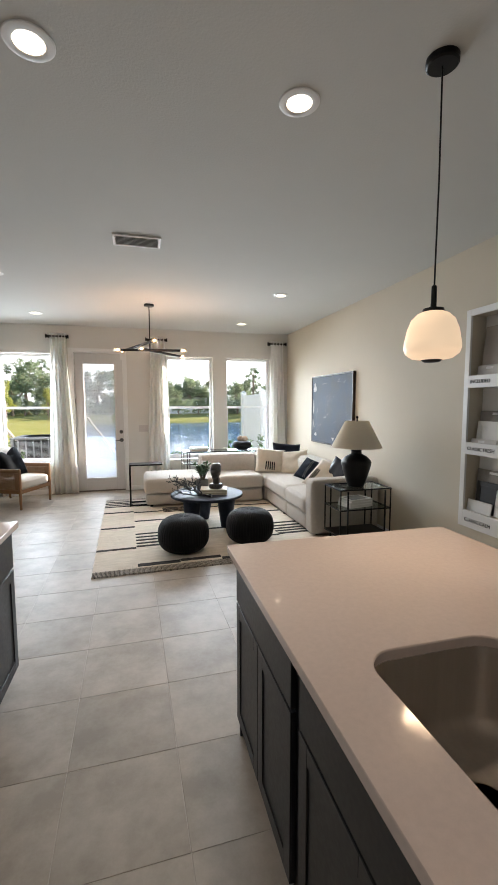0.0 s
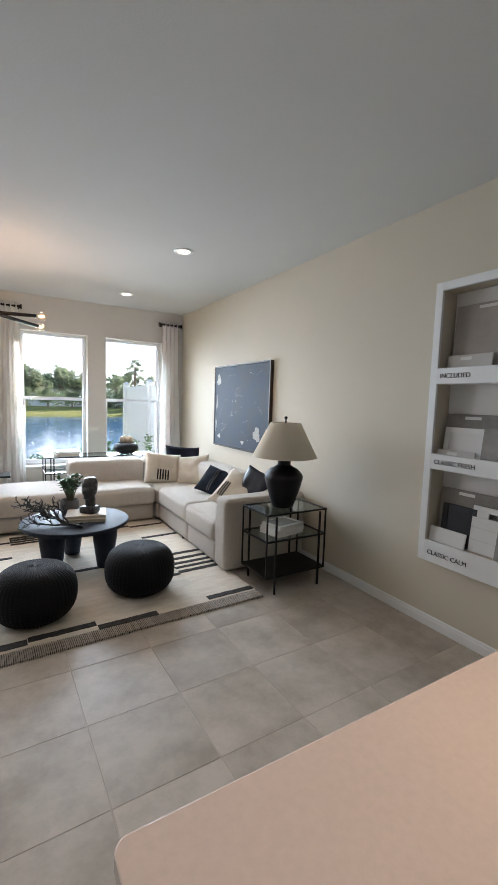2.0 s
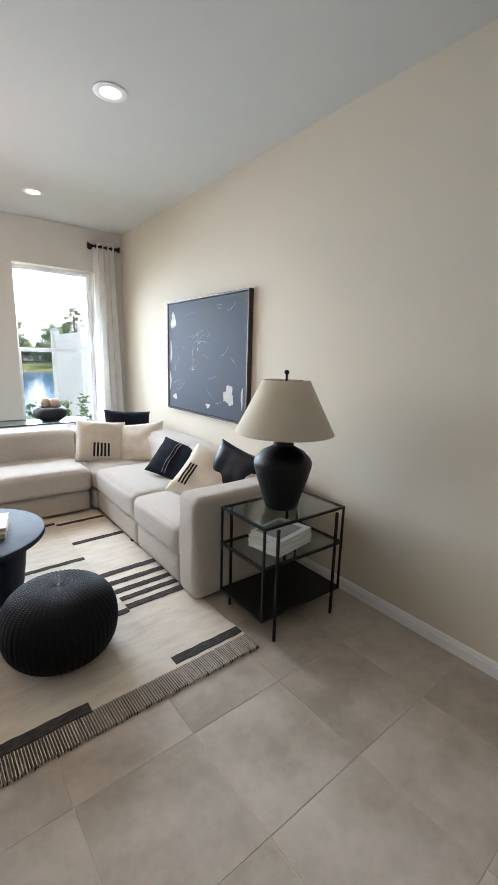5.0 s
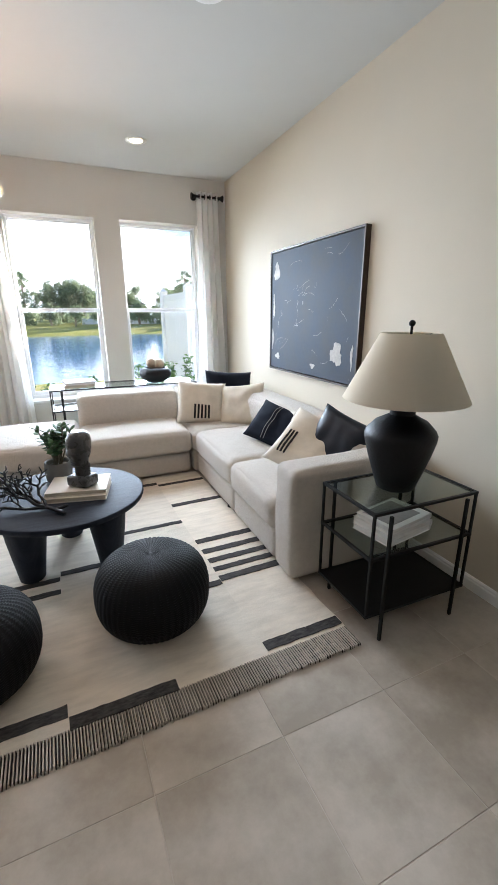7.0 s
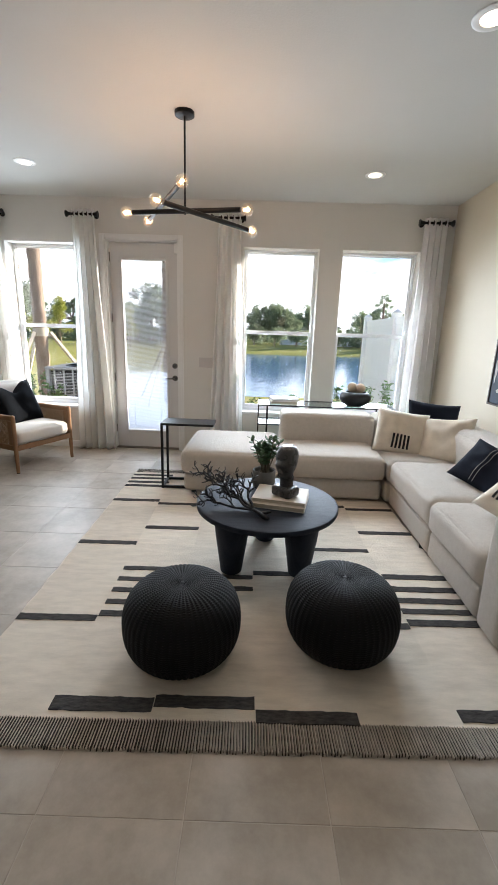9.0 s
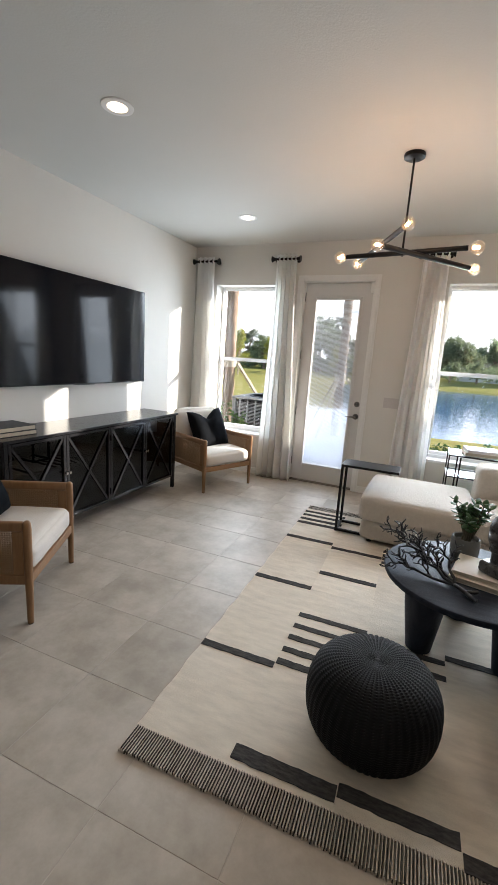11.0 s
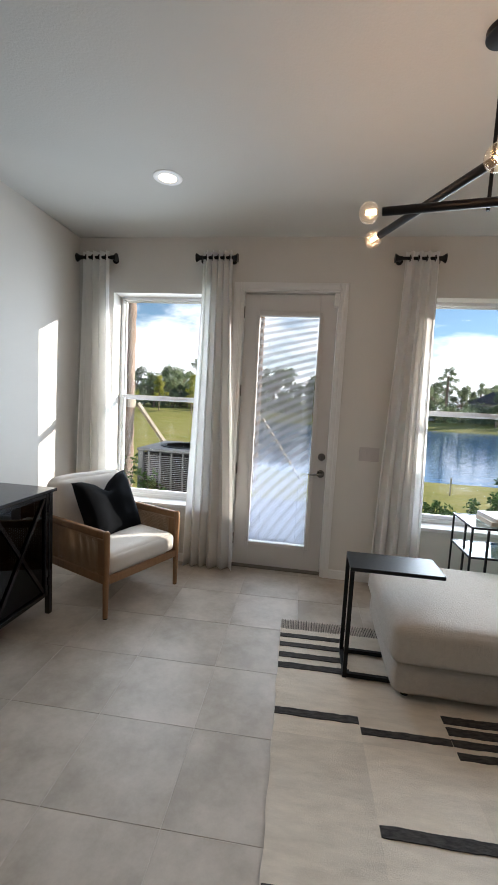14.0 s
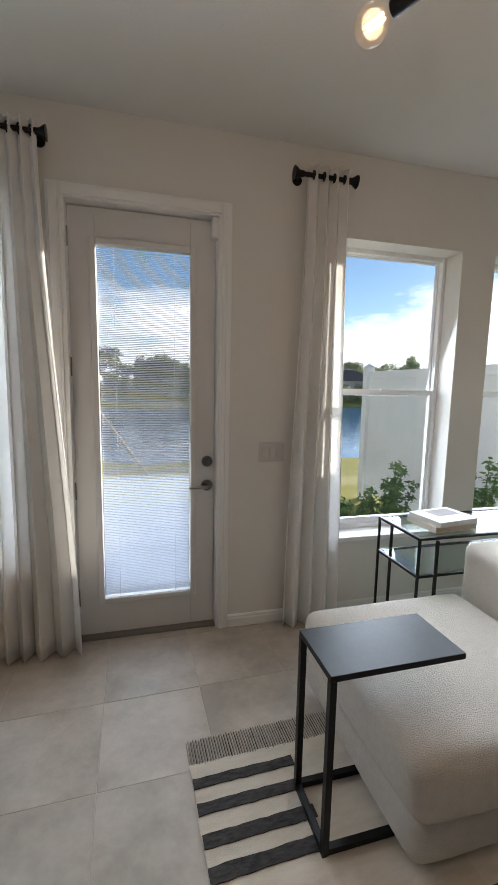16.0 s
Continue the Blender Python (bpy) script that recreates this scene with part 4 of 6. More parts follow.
TZ = 0.424
book(pose(1.495, 5.645, TZ, 0, 0, -12), 0.345, 0.27, 0.028, M_COVERCREAM, "cream hardback book lying on the coffee table", "coffee table books")
book(pose(1.503, 5.66, TZ + 0.0285, 0, 0, -11), 0.335, 0.26, 0.026, M_COVERCREAM, "cream hardback book with frayed pages, on another", "coffee table books")


def bust():
    """A smooth stylised stone head on a square neck block, one mesh."""
    bm = bmesh.new()
    box(bm, -0.060, -0.050, 0.0, 0.060, 0.050, 0.055, 0.016, 3)
    n, k = 28, 30
    rings = []
    for j in range(k + 1):
        v = j / k
        z = 0.045 + v * 0.225
        if v < 0.3:
            w = 0.040 - 0.004 * math.sin(v / 0.3 * math.pi)
            d, cy = w * 0.95, 0.008
        else:
            q = (v - 0.3) / 0.7
            e = max(0.0, 1 - (abs(q - 0.52) / 0.52) ** 2.6) ** 0.42
            w = 0.057 * e * (0.86 + 0.16 * q)
            d, cy = 0.068 * e * (0.86 + 0.16 * q), -0.006 + 0.012 * q
            if q < 0.12:
                w, d = max(w, 0.040), max(d, 0.042)
        ring = []
        for i in range(n):
            a = 2 * math.pi * i / n
            x, y = w * math.cos(a), d * math.sin(a)
            if v > 0.3:
                q = (v - 0.3) / 0.7
                front = max(0, -math.sin(a)) ** 6
                y -= 0.014 * front * math.exp(-((q - 0.40) / 0.10) ** 2)
                y += 0.010 * front * math.exp(-((q - 0.58) / 0.06) ** 2)
            ring.append(bm.verts.new((x, y + cy, z)))
        rings.append(ring)
    for a, b in zip(rings, rings[1:]):
        for i in range(n):
            bm.faces.new((a[i], a[(i + 1) % n], b[(i + 1) % n], b[i]))
    bm.faces.new(rings[-1])
    o = obj("stone_bust", bm, M_CONCRETE, 60)
    o.matrix_world = pose(1.525, 5.625, TZ + 0.055, 0, 0, -42) @ Matrix.Scale(1.20, 4)
    return tagged(o, "dark glazed stone head bust standing on two books", "bust")


bust()


def leaf_mesh(l, w, t=0.003):
    """A thick oval leaf along +x."""
    bm = bmesh.new()
    n, k = 6, 8
    rows = []
    for j in range(n + 1):
        u = j / n
        ww = w * math.sin(math.pi * min(1, u * 0.93 + 0.04)) ** 0.7
        ring = []
        for i in range(k):
            a = 2 * math.pi * i / k
            ring.append(bm.verts.new((u * l, ww / 2 * math.cos(a), t * math.sin(a) * math.sin(math.pi * (u * 0.9 + 0.05)) + 0.16 * l * u * u)))
        rows.append(ring)
    for a, b in zip(rows, rows[1:]):
        for i in range(k):
            bm.faces.new((a[i], a[(i + 1) % k], b[(i + 1) % k], b[i]))
    bm.faces.new(list(reversed(rows[0])))
    bm.faces.new(rows[-1])
    bmesh.ops.recalc_face_normals(bm, faces=bm.faces)
    me = bpy.data.meshes.new("leaf")
    bm.to_mesh(me)
    bm.free()
    me.shade_smooth()
    me.materials.append(M_LEAF)
    return me


def jade_plant():
    p = thing("potted_plant", pose(1.39, 5.90, TZ) @ Matrix.Scale(1.14, 4), "small green jade plant in a round grey concrete pot", "plant")
    part("pot", lathe(bmesh.new(), [(0, 0.0), (0.054, 0.0), (0.066, 0.010), (0.071, 0.05), (0.070, 0.11), (0.066, 0.116), (0.060, 0.112), (0.060, 0.09), (0, 0.09)], 36), M_POT, p, "", 50)
    part("soil", lathe(bmesh.new(), [(0, 0.088), (0.055, 0.090), (0.055, 0.094), (0, 0.097)], 24), M_SOIL, p)
    rng = random.Random(11)
    me = [leaf_mesh(0.040, 0.028), leaf_mesh(0.047, 0.032), leaf_mesh(0.033, 0.024)]
    bm = bmesh.new()
    for s in range(17):
        a, tilt = rng.uniform(0, 6.28), rng.uniform(0.05, 0.62)
        ln = rng.uniform(0.15, 0.23)
        base = Vector((rng.uniform(-0.02, 0.02), rng.uniform(-0.02, 0.02), 0.09))
        tip = base + Vector((math.cos(a) * math.sin(tilt), math.sin(a) * math.sin(tilt), math.cos(tilt))) * ln
        tube(bm, base, tip, 0.0045, 0.003, 8)
        ax = (tip - base).normalized()
        for k in range(11):
            f = 0.58 + 0.42 * k / 10
            o = new("leaf", rng.choice(me))
            ang = k * 2.4 + rng.uniform(-0.3, 0.3)
            el = rng.uniform(-0.1, 0.5) + (0.4 if k > 7 else 0)
            q = ax.to_track_quat("Z", "Y").to_matrix().to_4x4()
            o.matrix_world = Matrix.Translation(base.lerp(tip, f)) @ q @ Matrix.Rotation(ang, 4, "Z") @ Matrix.Rotation(-el, 4, "Y") @ Matrix.Scale(rng.uniform(0.8, 1.15), 4)
            o.parent = p
    part("stem", bm, M_STEM, p)
    return p


jade_plant()


def coral():
    """A wide fan of forking black twigs, propped on its stem on the table."""
    rng = random.Random(21)
    bm = bmesh.new()

    def twig(a, b, r0, r1, n=7):
        """A six-sided bar with rounded ends that overlap its neighbours."""
        d = (b - a).normalized()
        q = d.to_track_quat("Z", "Y").to_matrix()
        rings = []
        for at, rr in ((a - d * r0 * 0.7, r0 * 0.5), (a, r0), (b, r1), (b + d * r1 * 0.7, r1 * 0.5)):
            rings.append([bm.verts.new(at + q @ Vector((rr * math.cos(2 * math.pi * k / n), rr * math.sin(2 * math.pi * k / n), 0))) for k in range(n)])
        for u, v in zip(rings, rings[1:]):
            for k in range(n):
                bm.faces.new((u[k], u[(k + 1) % n], v[(k + 1) % n], v[k]))
        bm.faces.new(list(reversed(rings[0])))
        bm.faces.new(rings[-1])

    def run_to(a, b, r0, r1, steps):
        """A crooked twig from a to b; gives its joints."""
        pts = [a]
        for k in range(1, steps + 1):
            p = a.lerp(b, k / steps)
            if k < steps:
                p += Vector((rng.uniform(-1, 1), rng.uniform(-1, 1), rng.uniform(-1, 1))) * 0.012
            p.z = max(p.z, TZ + 0.008)
            q0 = r0 + (r1 - r0) * (k - 1) / steps
            q1 = r0 + (r1 - r0) * k / steps
            twig(pts[-1], p, q0, q1)
            pts.append(p)
        return pts

    def fork(p, d, ln, r, depth, sign):
        """Splits in the plane of the fan, left and right by turns."""
        w = Vector((d.x, d.y, d.z))
        side = Vector((-d.z, 0.25 * d.x, d.x)).normalized() * sign
        e = p + (w * 0.78 + side * 0.62 + Vector((0, rng.uniform(-0.35, 0.35), 0))).normalized() * ln
        pts = run_to(p, e, r, r * 0.72, 2 if ln < 0.06 else 3)
        if depth:
            dd = (pts[-1] - pts[0]).normalized()
            for j, q in enumerate(pts[1:]):
                fork(q, dd, ln * rng.uniform(0.5, 0.72), r * 0.72, depth - 1, 1 if (j + depth) % 2 else -1)
            fork(pts[-1], dd, ln * 0.6, r * 0.7, depth - 1, -1 if depth % 2 else 1)

    stem = Vector((1.415, 5.360, TZ + 0.014))
    knee = Vector((1.325, 5.470, TZ + 0.016))
    run_to(stem, knee, 0.012, 0.0105, 3)
    run_to(Vector((1.37, 5.42, TZ + 0.014)), Vector((1.43, 5.435, TZ + 0.022)), 0.010, 0.009, 2)
    for ex, ey, ez, n in ((1.05, 5.62, 0.150, 6), (1.14, 5.64, 0.105, 5), (1.20, 5.56, 0.070, 4), (1.29, 5.56, 0.110, 3), (1.10, 5.52, 0.030, 4)):
        pts = run_to(knee, Vector((ex, ey, TZ + ez)), 0.0095, 0.0062, n)
        d = (pts[-1] - pts[0]).normalized()
        up = (d + Vector((0, 0.1, 0.9))).normalized()
        for j, q in enumerate(pts[2:]):
            fork(q, up if j % 2 else d, rng.uniform(0.055, 0.085), 0.0062, 1, 1 if j % 2 else -1)
        fork(pts[-1], up, 0.085, 0.0060, 2, 1)
        fork(pts[-1], d, 0.075, 0.0060, 1, -1)
    o = obj("branch_sculpture", bm, M_BRANCH, 60)
    return tagged(o, "black forked coral branch lying on the coffee table", "decoration")


coral()

# ---- woven poufs ----
M_ROPE = material("black_rope", (0.005, 0.0055, 0.007), 0.55, 0, 220, 0.001, 0.20, 0.35, 40)


def pouf(x, y, r, h, turn):
    """A round pouf of braided rope: upright knit ribs over the body, coils on top."""
    p = thing("pouf", pose(x, y, 0.0155, 0, 0, turn), "round black woven rope pouf on the rug", "pouf", "poufs")
    # profile of the stuffed body, sampled at even steps along its length
    fine = []
    for k in range(401):
        a = -math.pi / 2 + math.pi * k / 400
        sg = 1 if math.sin(a) > 0 else -1
        fine.append((r * abs(math.cos(a)) ** 0.56, h / 2 + h / 2 * sg * abs(math.sin(a)) ** 0.86))
    run = [0.0]
    for (r0, z0), (r1, z1) in zip(fine, fine[1:]):
        run.append(run[-1] + math.hypot(r1 - r0, z1 - z0))
    cols, per, rows_n, steps = 54, 4, 72, 3
    total = rows_n * steps
    bm = bmesh.new()
    rings = []
    k = 0
    for j in range(1, total):
        d = run[-1] * j / total
        while run[k + 1] < d:
            k += 1
        f = (d - run[k]) / (run[k + 1] - run[k])
        (r0, z0), (r1, z1) = fine[k], fine[k + 1]
        rr, zz = r0 + (r1 - r0) * f, z0 + (z1 - z0) * f
        tx, tz = r1 - r0, z1 - z0
        ln = math.hypot(tx, tz)
        nx, nz = tz / ln, -tx / ln
        amp = 0.0078 * min(1.0, 0.25 + rr / (0.7 * r))
        ring = []
        for i in range(cols * per):
            c, u = divmod(i, per)
            a = 2 * math.pi * i / (cols * per)
            # thin level strands between upright seams, every second column half a strand lower
            v = (j / steps + (0.33 if c % 2 else 0.0)) % 1.0
            b = amp * (0.25 + 0.75 * math.sin(math.pi * u / per) ** 0.5) * (0.10 + 0.90 * math.sin(math.pi * v) ** 2)
            q = rr + nx * b
            ring.append(bm.verts.new((q * math.cos(a), q * math.sin(a), max(0.0, zz + nz * b))))
        rings.append(ring)
    seg = cols * per
    for a, b in zip(rings, rings[1:]):
        for i in range(seg):
            bm.faces.new((a[i], a[(i + 1) % seg], b[(i + 1) % seg], b[i]))
    bm.faces.new(list(reversed(rings[0])))
    bm.faces.new(rings[-1])
    part("woven_body", bm, M_ROPE, p, "", 80)
    part("centre_knot", lathe(bmesh.new(), [(0, h - 0.008), (0.013, h - 0.006), (0.014, h - 0.001), (0.008, h + 0.002), (0, h + 0.002)], 18), M_ROPE, p, "", 60)
    return p


first_pouf = pouf(1.03, 4.78, 0.262, 0.36, 0)
copy_thing(first_pouf, pose(1.775, 4.885, 0.0155, 0, 0, 31))


# ---- C-shaped side table ----
def c_table():
    t = thing("c_side_table", pose(0.432, 6.855, 0.0, 0, 0, 0.5), "black metal C-shaped side table reaching over the chaise", "side table")
    b = 0.022
    part("tabletop", B(0, 0, 0.625, 0.49, 0.255, 0.646, bevel=0.002), M_BLACK, t, "matt black top")
    for y in (0.0, 0.255 - b):
        part("upright", B(0, y, 0.0, b, y + b, 0.624), M_BLACK, t)
        part("foot", B(b, y, 0.0178, 0.46, y + b, 0.0178 + b), M_BLACK, t)
    part("cross_bar", B(0, b, 0.0165, b, 0.255 - b, 0.0165 + b), M_BLACK, t)
    part("cross_bar", B(0.46 - b, b, 0.0178, 0.46, 0.255 - b, 0.0178 + b), M_BLACK, t)
    return t


c_table()

# ---- glass-and-metal side table with lamp ----
M_TGLASS = glass_like("tinted_table_glass", (0.80, 0.86, 0.84))


def side_table():
    t = thing("side_table", pose(2.615, 4.36, 0.0), "black metal side table with two glass shelves and a dark tray", "side table")
    W, D, H2 = 0.60, 0.39, 0.648
    b = 0.013
    for z, nm in ((H2 - b, "top_frame"), (0.42, "middle_frame"), (0.13, "bottom_frame")):
        bm = bmesh.new()
        box(bm, 0, 0, z, W, b, z + b)
        box(bm, 0, D - b, z, W, D, z + b)
        box(bm, 0, b, z, b, D - b, z + b)
        box(bm, W - b, b, z, W, D - b, z + b)
        part(nm, bm, M_BLACK, t)
    for x, y in ((0, 0), (W - b, 0), (0, D - b), (W - b, D - b)):
        part("corner_post", B(x + 0.001, y + 0.001, 0.146, x + b - 0.001, y + b - 0.001, H2 - b), M_BLACK, t)
    for x, y in ((0.075, -0.018), (W - 0.075 - b, -0.018), (0.075, D + 0.002), (W - 0.075 - b, D + 0.002)):
        part("leg", B(x, y, 0.0, x + b, y + b, H2 - 0.018), M_BLACK, t)
    part("glass_shelf", B(b, b, H2 - 0.010, W - b, D - b, H2 - 0.002), M_TGLASS, t, "clear glass top")
    part("glass_shelf", B(b, b, 0.425, W - b, D - b, 0.433), M_TGLASS, t, "clear glass middle shelf")
    part("tray_shelf", B(b, b, 0.132, W - b, D - b, 0.142), M_BLACK, t, "dark wooden bottom shelf")
    return t


side_table()
book(pose(2.885, 4.545, 0.433, 0, 0, 190), 0.30, 0.225, 0.03, M_COVERWHITE, "white hardback art book on the glass shelf", "side table books")
book(pose(2.89, 4.548, 0.4635, 0, 0, 187), 0.30, 0.225, 0.028, M_COVERWHITE, "white art book lying on another", "side table books")
book(pose(2.895, 4.548, 0.492, 0, 0, 192), 0.29, 0.22, 0.026, M_COVERWHITE, "white art book with a grey cover picture", "side table books", plate=(-0.10, -0.09, 0.12, 0.08))

M_SHADE = cloth_through("linen_lamp_shade", (0.80, 0.73, 0.60), 0.3, 500)
M_VASE = material("matt_black_ceramic", (0.007, 0.007, 0.009), 0.5, 0, 70, 0.0025, 0.3, 0.3, 9)


def table_lamp():
    l = thing("table_lamp", pose(2.90, 4.565, 0.648), "matt black urn table lamp with a cream cone shade, off", "table lamp")
    pr = [(0, 0), (0.080, 0), (0.088, 0.006), (0.110, 0.07), (0.142, 0.17), (0.160, 0.24), (0.162, 0.265), (0.152, 0.285), (0.118, 0.322), (0.075, 0.345), (0.056, 0.356), (0.054, 0.385), (0.060, 0.395), (0.052, 0.400), (0, 0.402)]
    part("base", lathe(bmesh.new(), pr, 48), M_VASE, l, "matt black ceramic urn base", 50)
    part("stem", tube(bmesh.new(), (0, 0, 0.40), (0, 0, 0.745), 0.006, n=12), M_BLACK, l)
    bm = lathe(bmesh.new(), [(0.268, 0.425), (0.272, 0.427), (0.128, 0.710), (0.124, 0.712), (0.120, 0.708), (0.264, 0.427), (0.268, 0.425)], 64)
    part("shade", bm, M_SHADE, l, "cream linen cone shade", 40)
    bm = bmesh.new()
    for k in range(3):
        a = k * 2.094
        tube(bm, (0, 0, 0.70), (0.122 * math.cos(a), 0.122 * math.sin(a), 0.706), 0.002, n=6)
    part("shade_spider", bm, M_BLACK, l)
    bm = bmesh.new()
    bmesh.ops.create_uvsphere(bm, u_segments=18, v_segments=12, radius=0.014, matrix=Matrix.Translation((0, 0, 0.752)))
    tube(bm, (0, 0, 0.722), (0, 0, 0.742), 0.006, n=10)
    part("finial", bm, M_BLACK, l, "black ball finial", 60)
    return l


table_lamp()

# ---- console behind the sofa ----
def console():
    t = thing("console_table", pose(1.315, 7.635, 0.0), "slim black metal console table with glass shelves", "console table")
    W, D, H2, b = 1.50, 0.40, 0.725, 0.014
    for z, nm in ((H2 - b, "top_frame"), (0.50, "middle_frame")):
        bm = bmesh.new()
        box(bm, 0, 0, z, W, b, z + b)
        box(bm, 0, D - b, z, W, D, z + b)
        box(bm, 0, b, z, b, D - b, z + b)
        box(bm, W - b, b, z, W, D - b, z + b)
        part(nm, bm, M_BLACK, t)
    for x, y in ((0, 0), (W - b, 0), (0, D - b), (W - b, D - b)):
        part("leg", B(x + 0.001, y + 0.001, 0.0, x + b - 0.001, y + b - 0.001, H2 - b), M_BLACK, t)
    for x, y in ((0.10, -0.015), (0.10, D + 0.001), (W - 0.11, -0.015), (W - 0.11, D + 0.001)):
        part("leg", B(x, y, 0.0, x + b, y + b, H2 - 0.016), M_BLACK, t)
    part("glass_shelf", B(b, b, H2 - 0.010, W - b, D - b, H2 - 0.002), M_TGLASS, t, "clear glass top")
    part("glass_shelf", B(b, b, 0.505, W - b, D - b, 0.513), M_TGLASS, t, "clear glass middle shelf")
    return t


console()
book(pose(1.60, 7.82, 0.7235, 0, 0, 4), 0.30, 0.235, 0.032, M_COVERCREAM, "pale hardback book lying on the console", "console books")
book(pose(1.605, 7.815, 0.756, 0, 0, 8), 0.295, 0.235, 0.030, M_COVERWHITE, "pale art book with a dark cover picture", "console books", plate=(-0.06, -0.02, 0.11, 0.09))


def bowl_vase():
    v = thing("bowl", pose(2.40, 7.82, 0.7235) @ Matrix.Scale(1.22, 4), "round black ceramic bowl holding pale balls", "bowl")
    pr = [(0, 0), (0.075, 0), (0.082, 0.006), (0.120, 0.03), (0.140, 0.065), (0.136, 0.10), (0.110, 0.125), (0.098, 0.128), (0.096, 0.122), (0.120, 0.10), (0.124, 0.065), (0.07, 0.02), (0, 0.016)]
    part("body", lathe(bmesh.new(), pr, 48), M_VASE, v, "", 50)
    return v


bowl_vase()
M_BALL = material("pale_wooden_ball", (0.52, 0.42, 0.31), 0.75, 0, 90, 0.0012, 0.3, 0.2, 12)
for bx, by, bz in ((2.362, 7.83, 0.925), (2.445, 7.80, 0.920), (2.41, 7.885, 0.905)):
    bm = bmesh.new()
    bmesh.ops.create_uvsphere(bm, u_segments=24, v_segments=16, radius=0.055, matrix=Matrix.Translation((0, 0, 0.046)))
    for v in bm.verts:
        v.co += v.co.normalized() * noise.noise(v.co * 40) * 0.001
    o = obj("decorative_ball", bm, M_BALL, 179)
    o.location = (bx, by, bz - 0.046)
    tagged(o, "pale tan ball resting in a black bowl", "decoration", "decorative balls")

# ---- picture on the long wall ----
def art_material():
    m = material("dark_painting", (0.028, 0.044, 0.073), 0.64, 0, 35, 0.0006, 0.22, 0.3, 3, second=(0.042, 0.048, 0.060))
    nt = m.node_tree
    b = nt.nodes["Principled BSDF"]
    old = b.inputs["Base Color"].links[0].from_socket
    co = nt.nodes.new("ShaderNodeTexCoord")
    wv = nt.nodes.new("ShaderNodeTexNoise")
    wv.inputs["Scale"].default_value = 3.2
    wv.inputs["Detail"].default_value = 3
    nt.links.new(co.outputs["Object"], wv.inputs["Vector"])
    # thin chalk scratches along noise contours, broken up by a second noise
    d = nt.nodes.new("ShaderNodeMath")
    d.operation = "SUBTRACT"
    d.inputs[1].default_value = 0.56
    nt.links.new(wv.outputs["Fac"], d.inputs[0])
    ab = nt.nodes.new("ShaderNodeMath")
    ab.operation = "ABSOLUTE"
    nt.links.new(d.outputs[0], ab.inputs[0])
    lt = nt.nodes.new("ShaderNodeMath")
    lt.operation = "LESS_THAN"
    lt.inputs[1].default_value = 0.0016
    nt.links.new(ab.outputs[0], lt.inputs[0])
    br = nt.nodes.new("ShaderNodeTexNoise")
    br.inputs["Scale"].default_value = 7
    nt.links.new(co.outputs["Object"], br.inputs["Vector"])
    gt = nt.nodes.new("ShaderNodeMath")
    gt.operation = "GREATER_THAN"
    gt.inputs[1].default_value = 0.58
    nt.links.new(br.outputs["Fac"], gt.inputs[0])
    mu = nt.nodes.new("ShaderNodeMath")
    mu.operation = "MULTIPLY"
    nt.links.new(lt.outputs[0], mu.inputs[0])
    nt.links.new(gt.outputs[0], mu.inputs[1])
    mx = nt.nodes.new("ShaderNodeMixRGB")
    mx.inputs["Color2"].default_value = (0.42, 0.42, 0.42, 1)
    nt.links.new(mu.outputs[0], mx.inputs["Fac"])
    nt.links.new(old, mx.inputs["Color1"])
    nt.links.new(mx.outputs["Color"], b.inputs["Base Color"])
    return m


M_ART = art_material()
M_ARTWHITE = material("white_paint_patch", (0.50, 0.48, 0.45), 0.7, 0, 90, 0.001, 0.3, 0.3, 20)
M_WALNUT = material("walnut_frame", (0.055, 0.032, 0.020), 0.45, 0, 60, 0.0006, 0.5, 0.35, 6, stretch=(8, 1, 8))


def ragged_patch(cx, cz, rx, rz, seed, x):
    """A raised uneven dab of paint on the canvas (y-z plane)."""
    rng = random.Random(seed)
    bm = bmesh.new()
    n = 22
    pts = []
    for k in range(n):
        a = 2 * math.pi * k / n
        q = (0.86 + 0.16 * math.sin(3 * a + seed) + rng.uniform(-0.14, 0.12))
        pts.append((cx + rx * q * math.cos(a), cz + rz * q * math.sin(a)))
    f = [bm.verts.new((x, y, z)) for y, z in pts]
    g = [bm.verts.new((x - 0.0012, y, z)) for y, z in pts]
    bm.faces.new(g)
    for k in range(n):
        bm.faces.new((f[k], f[(k + 1) % n], g[(k + 1) % n], g[k]))
    return bm


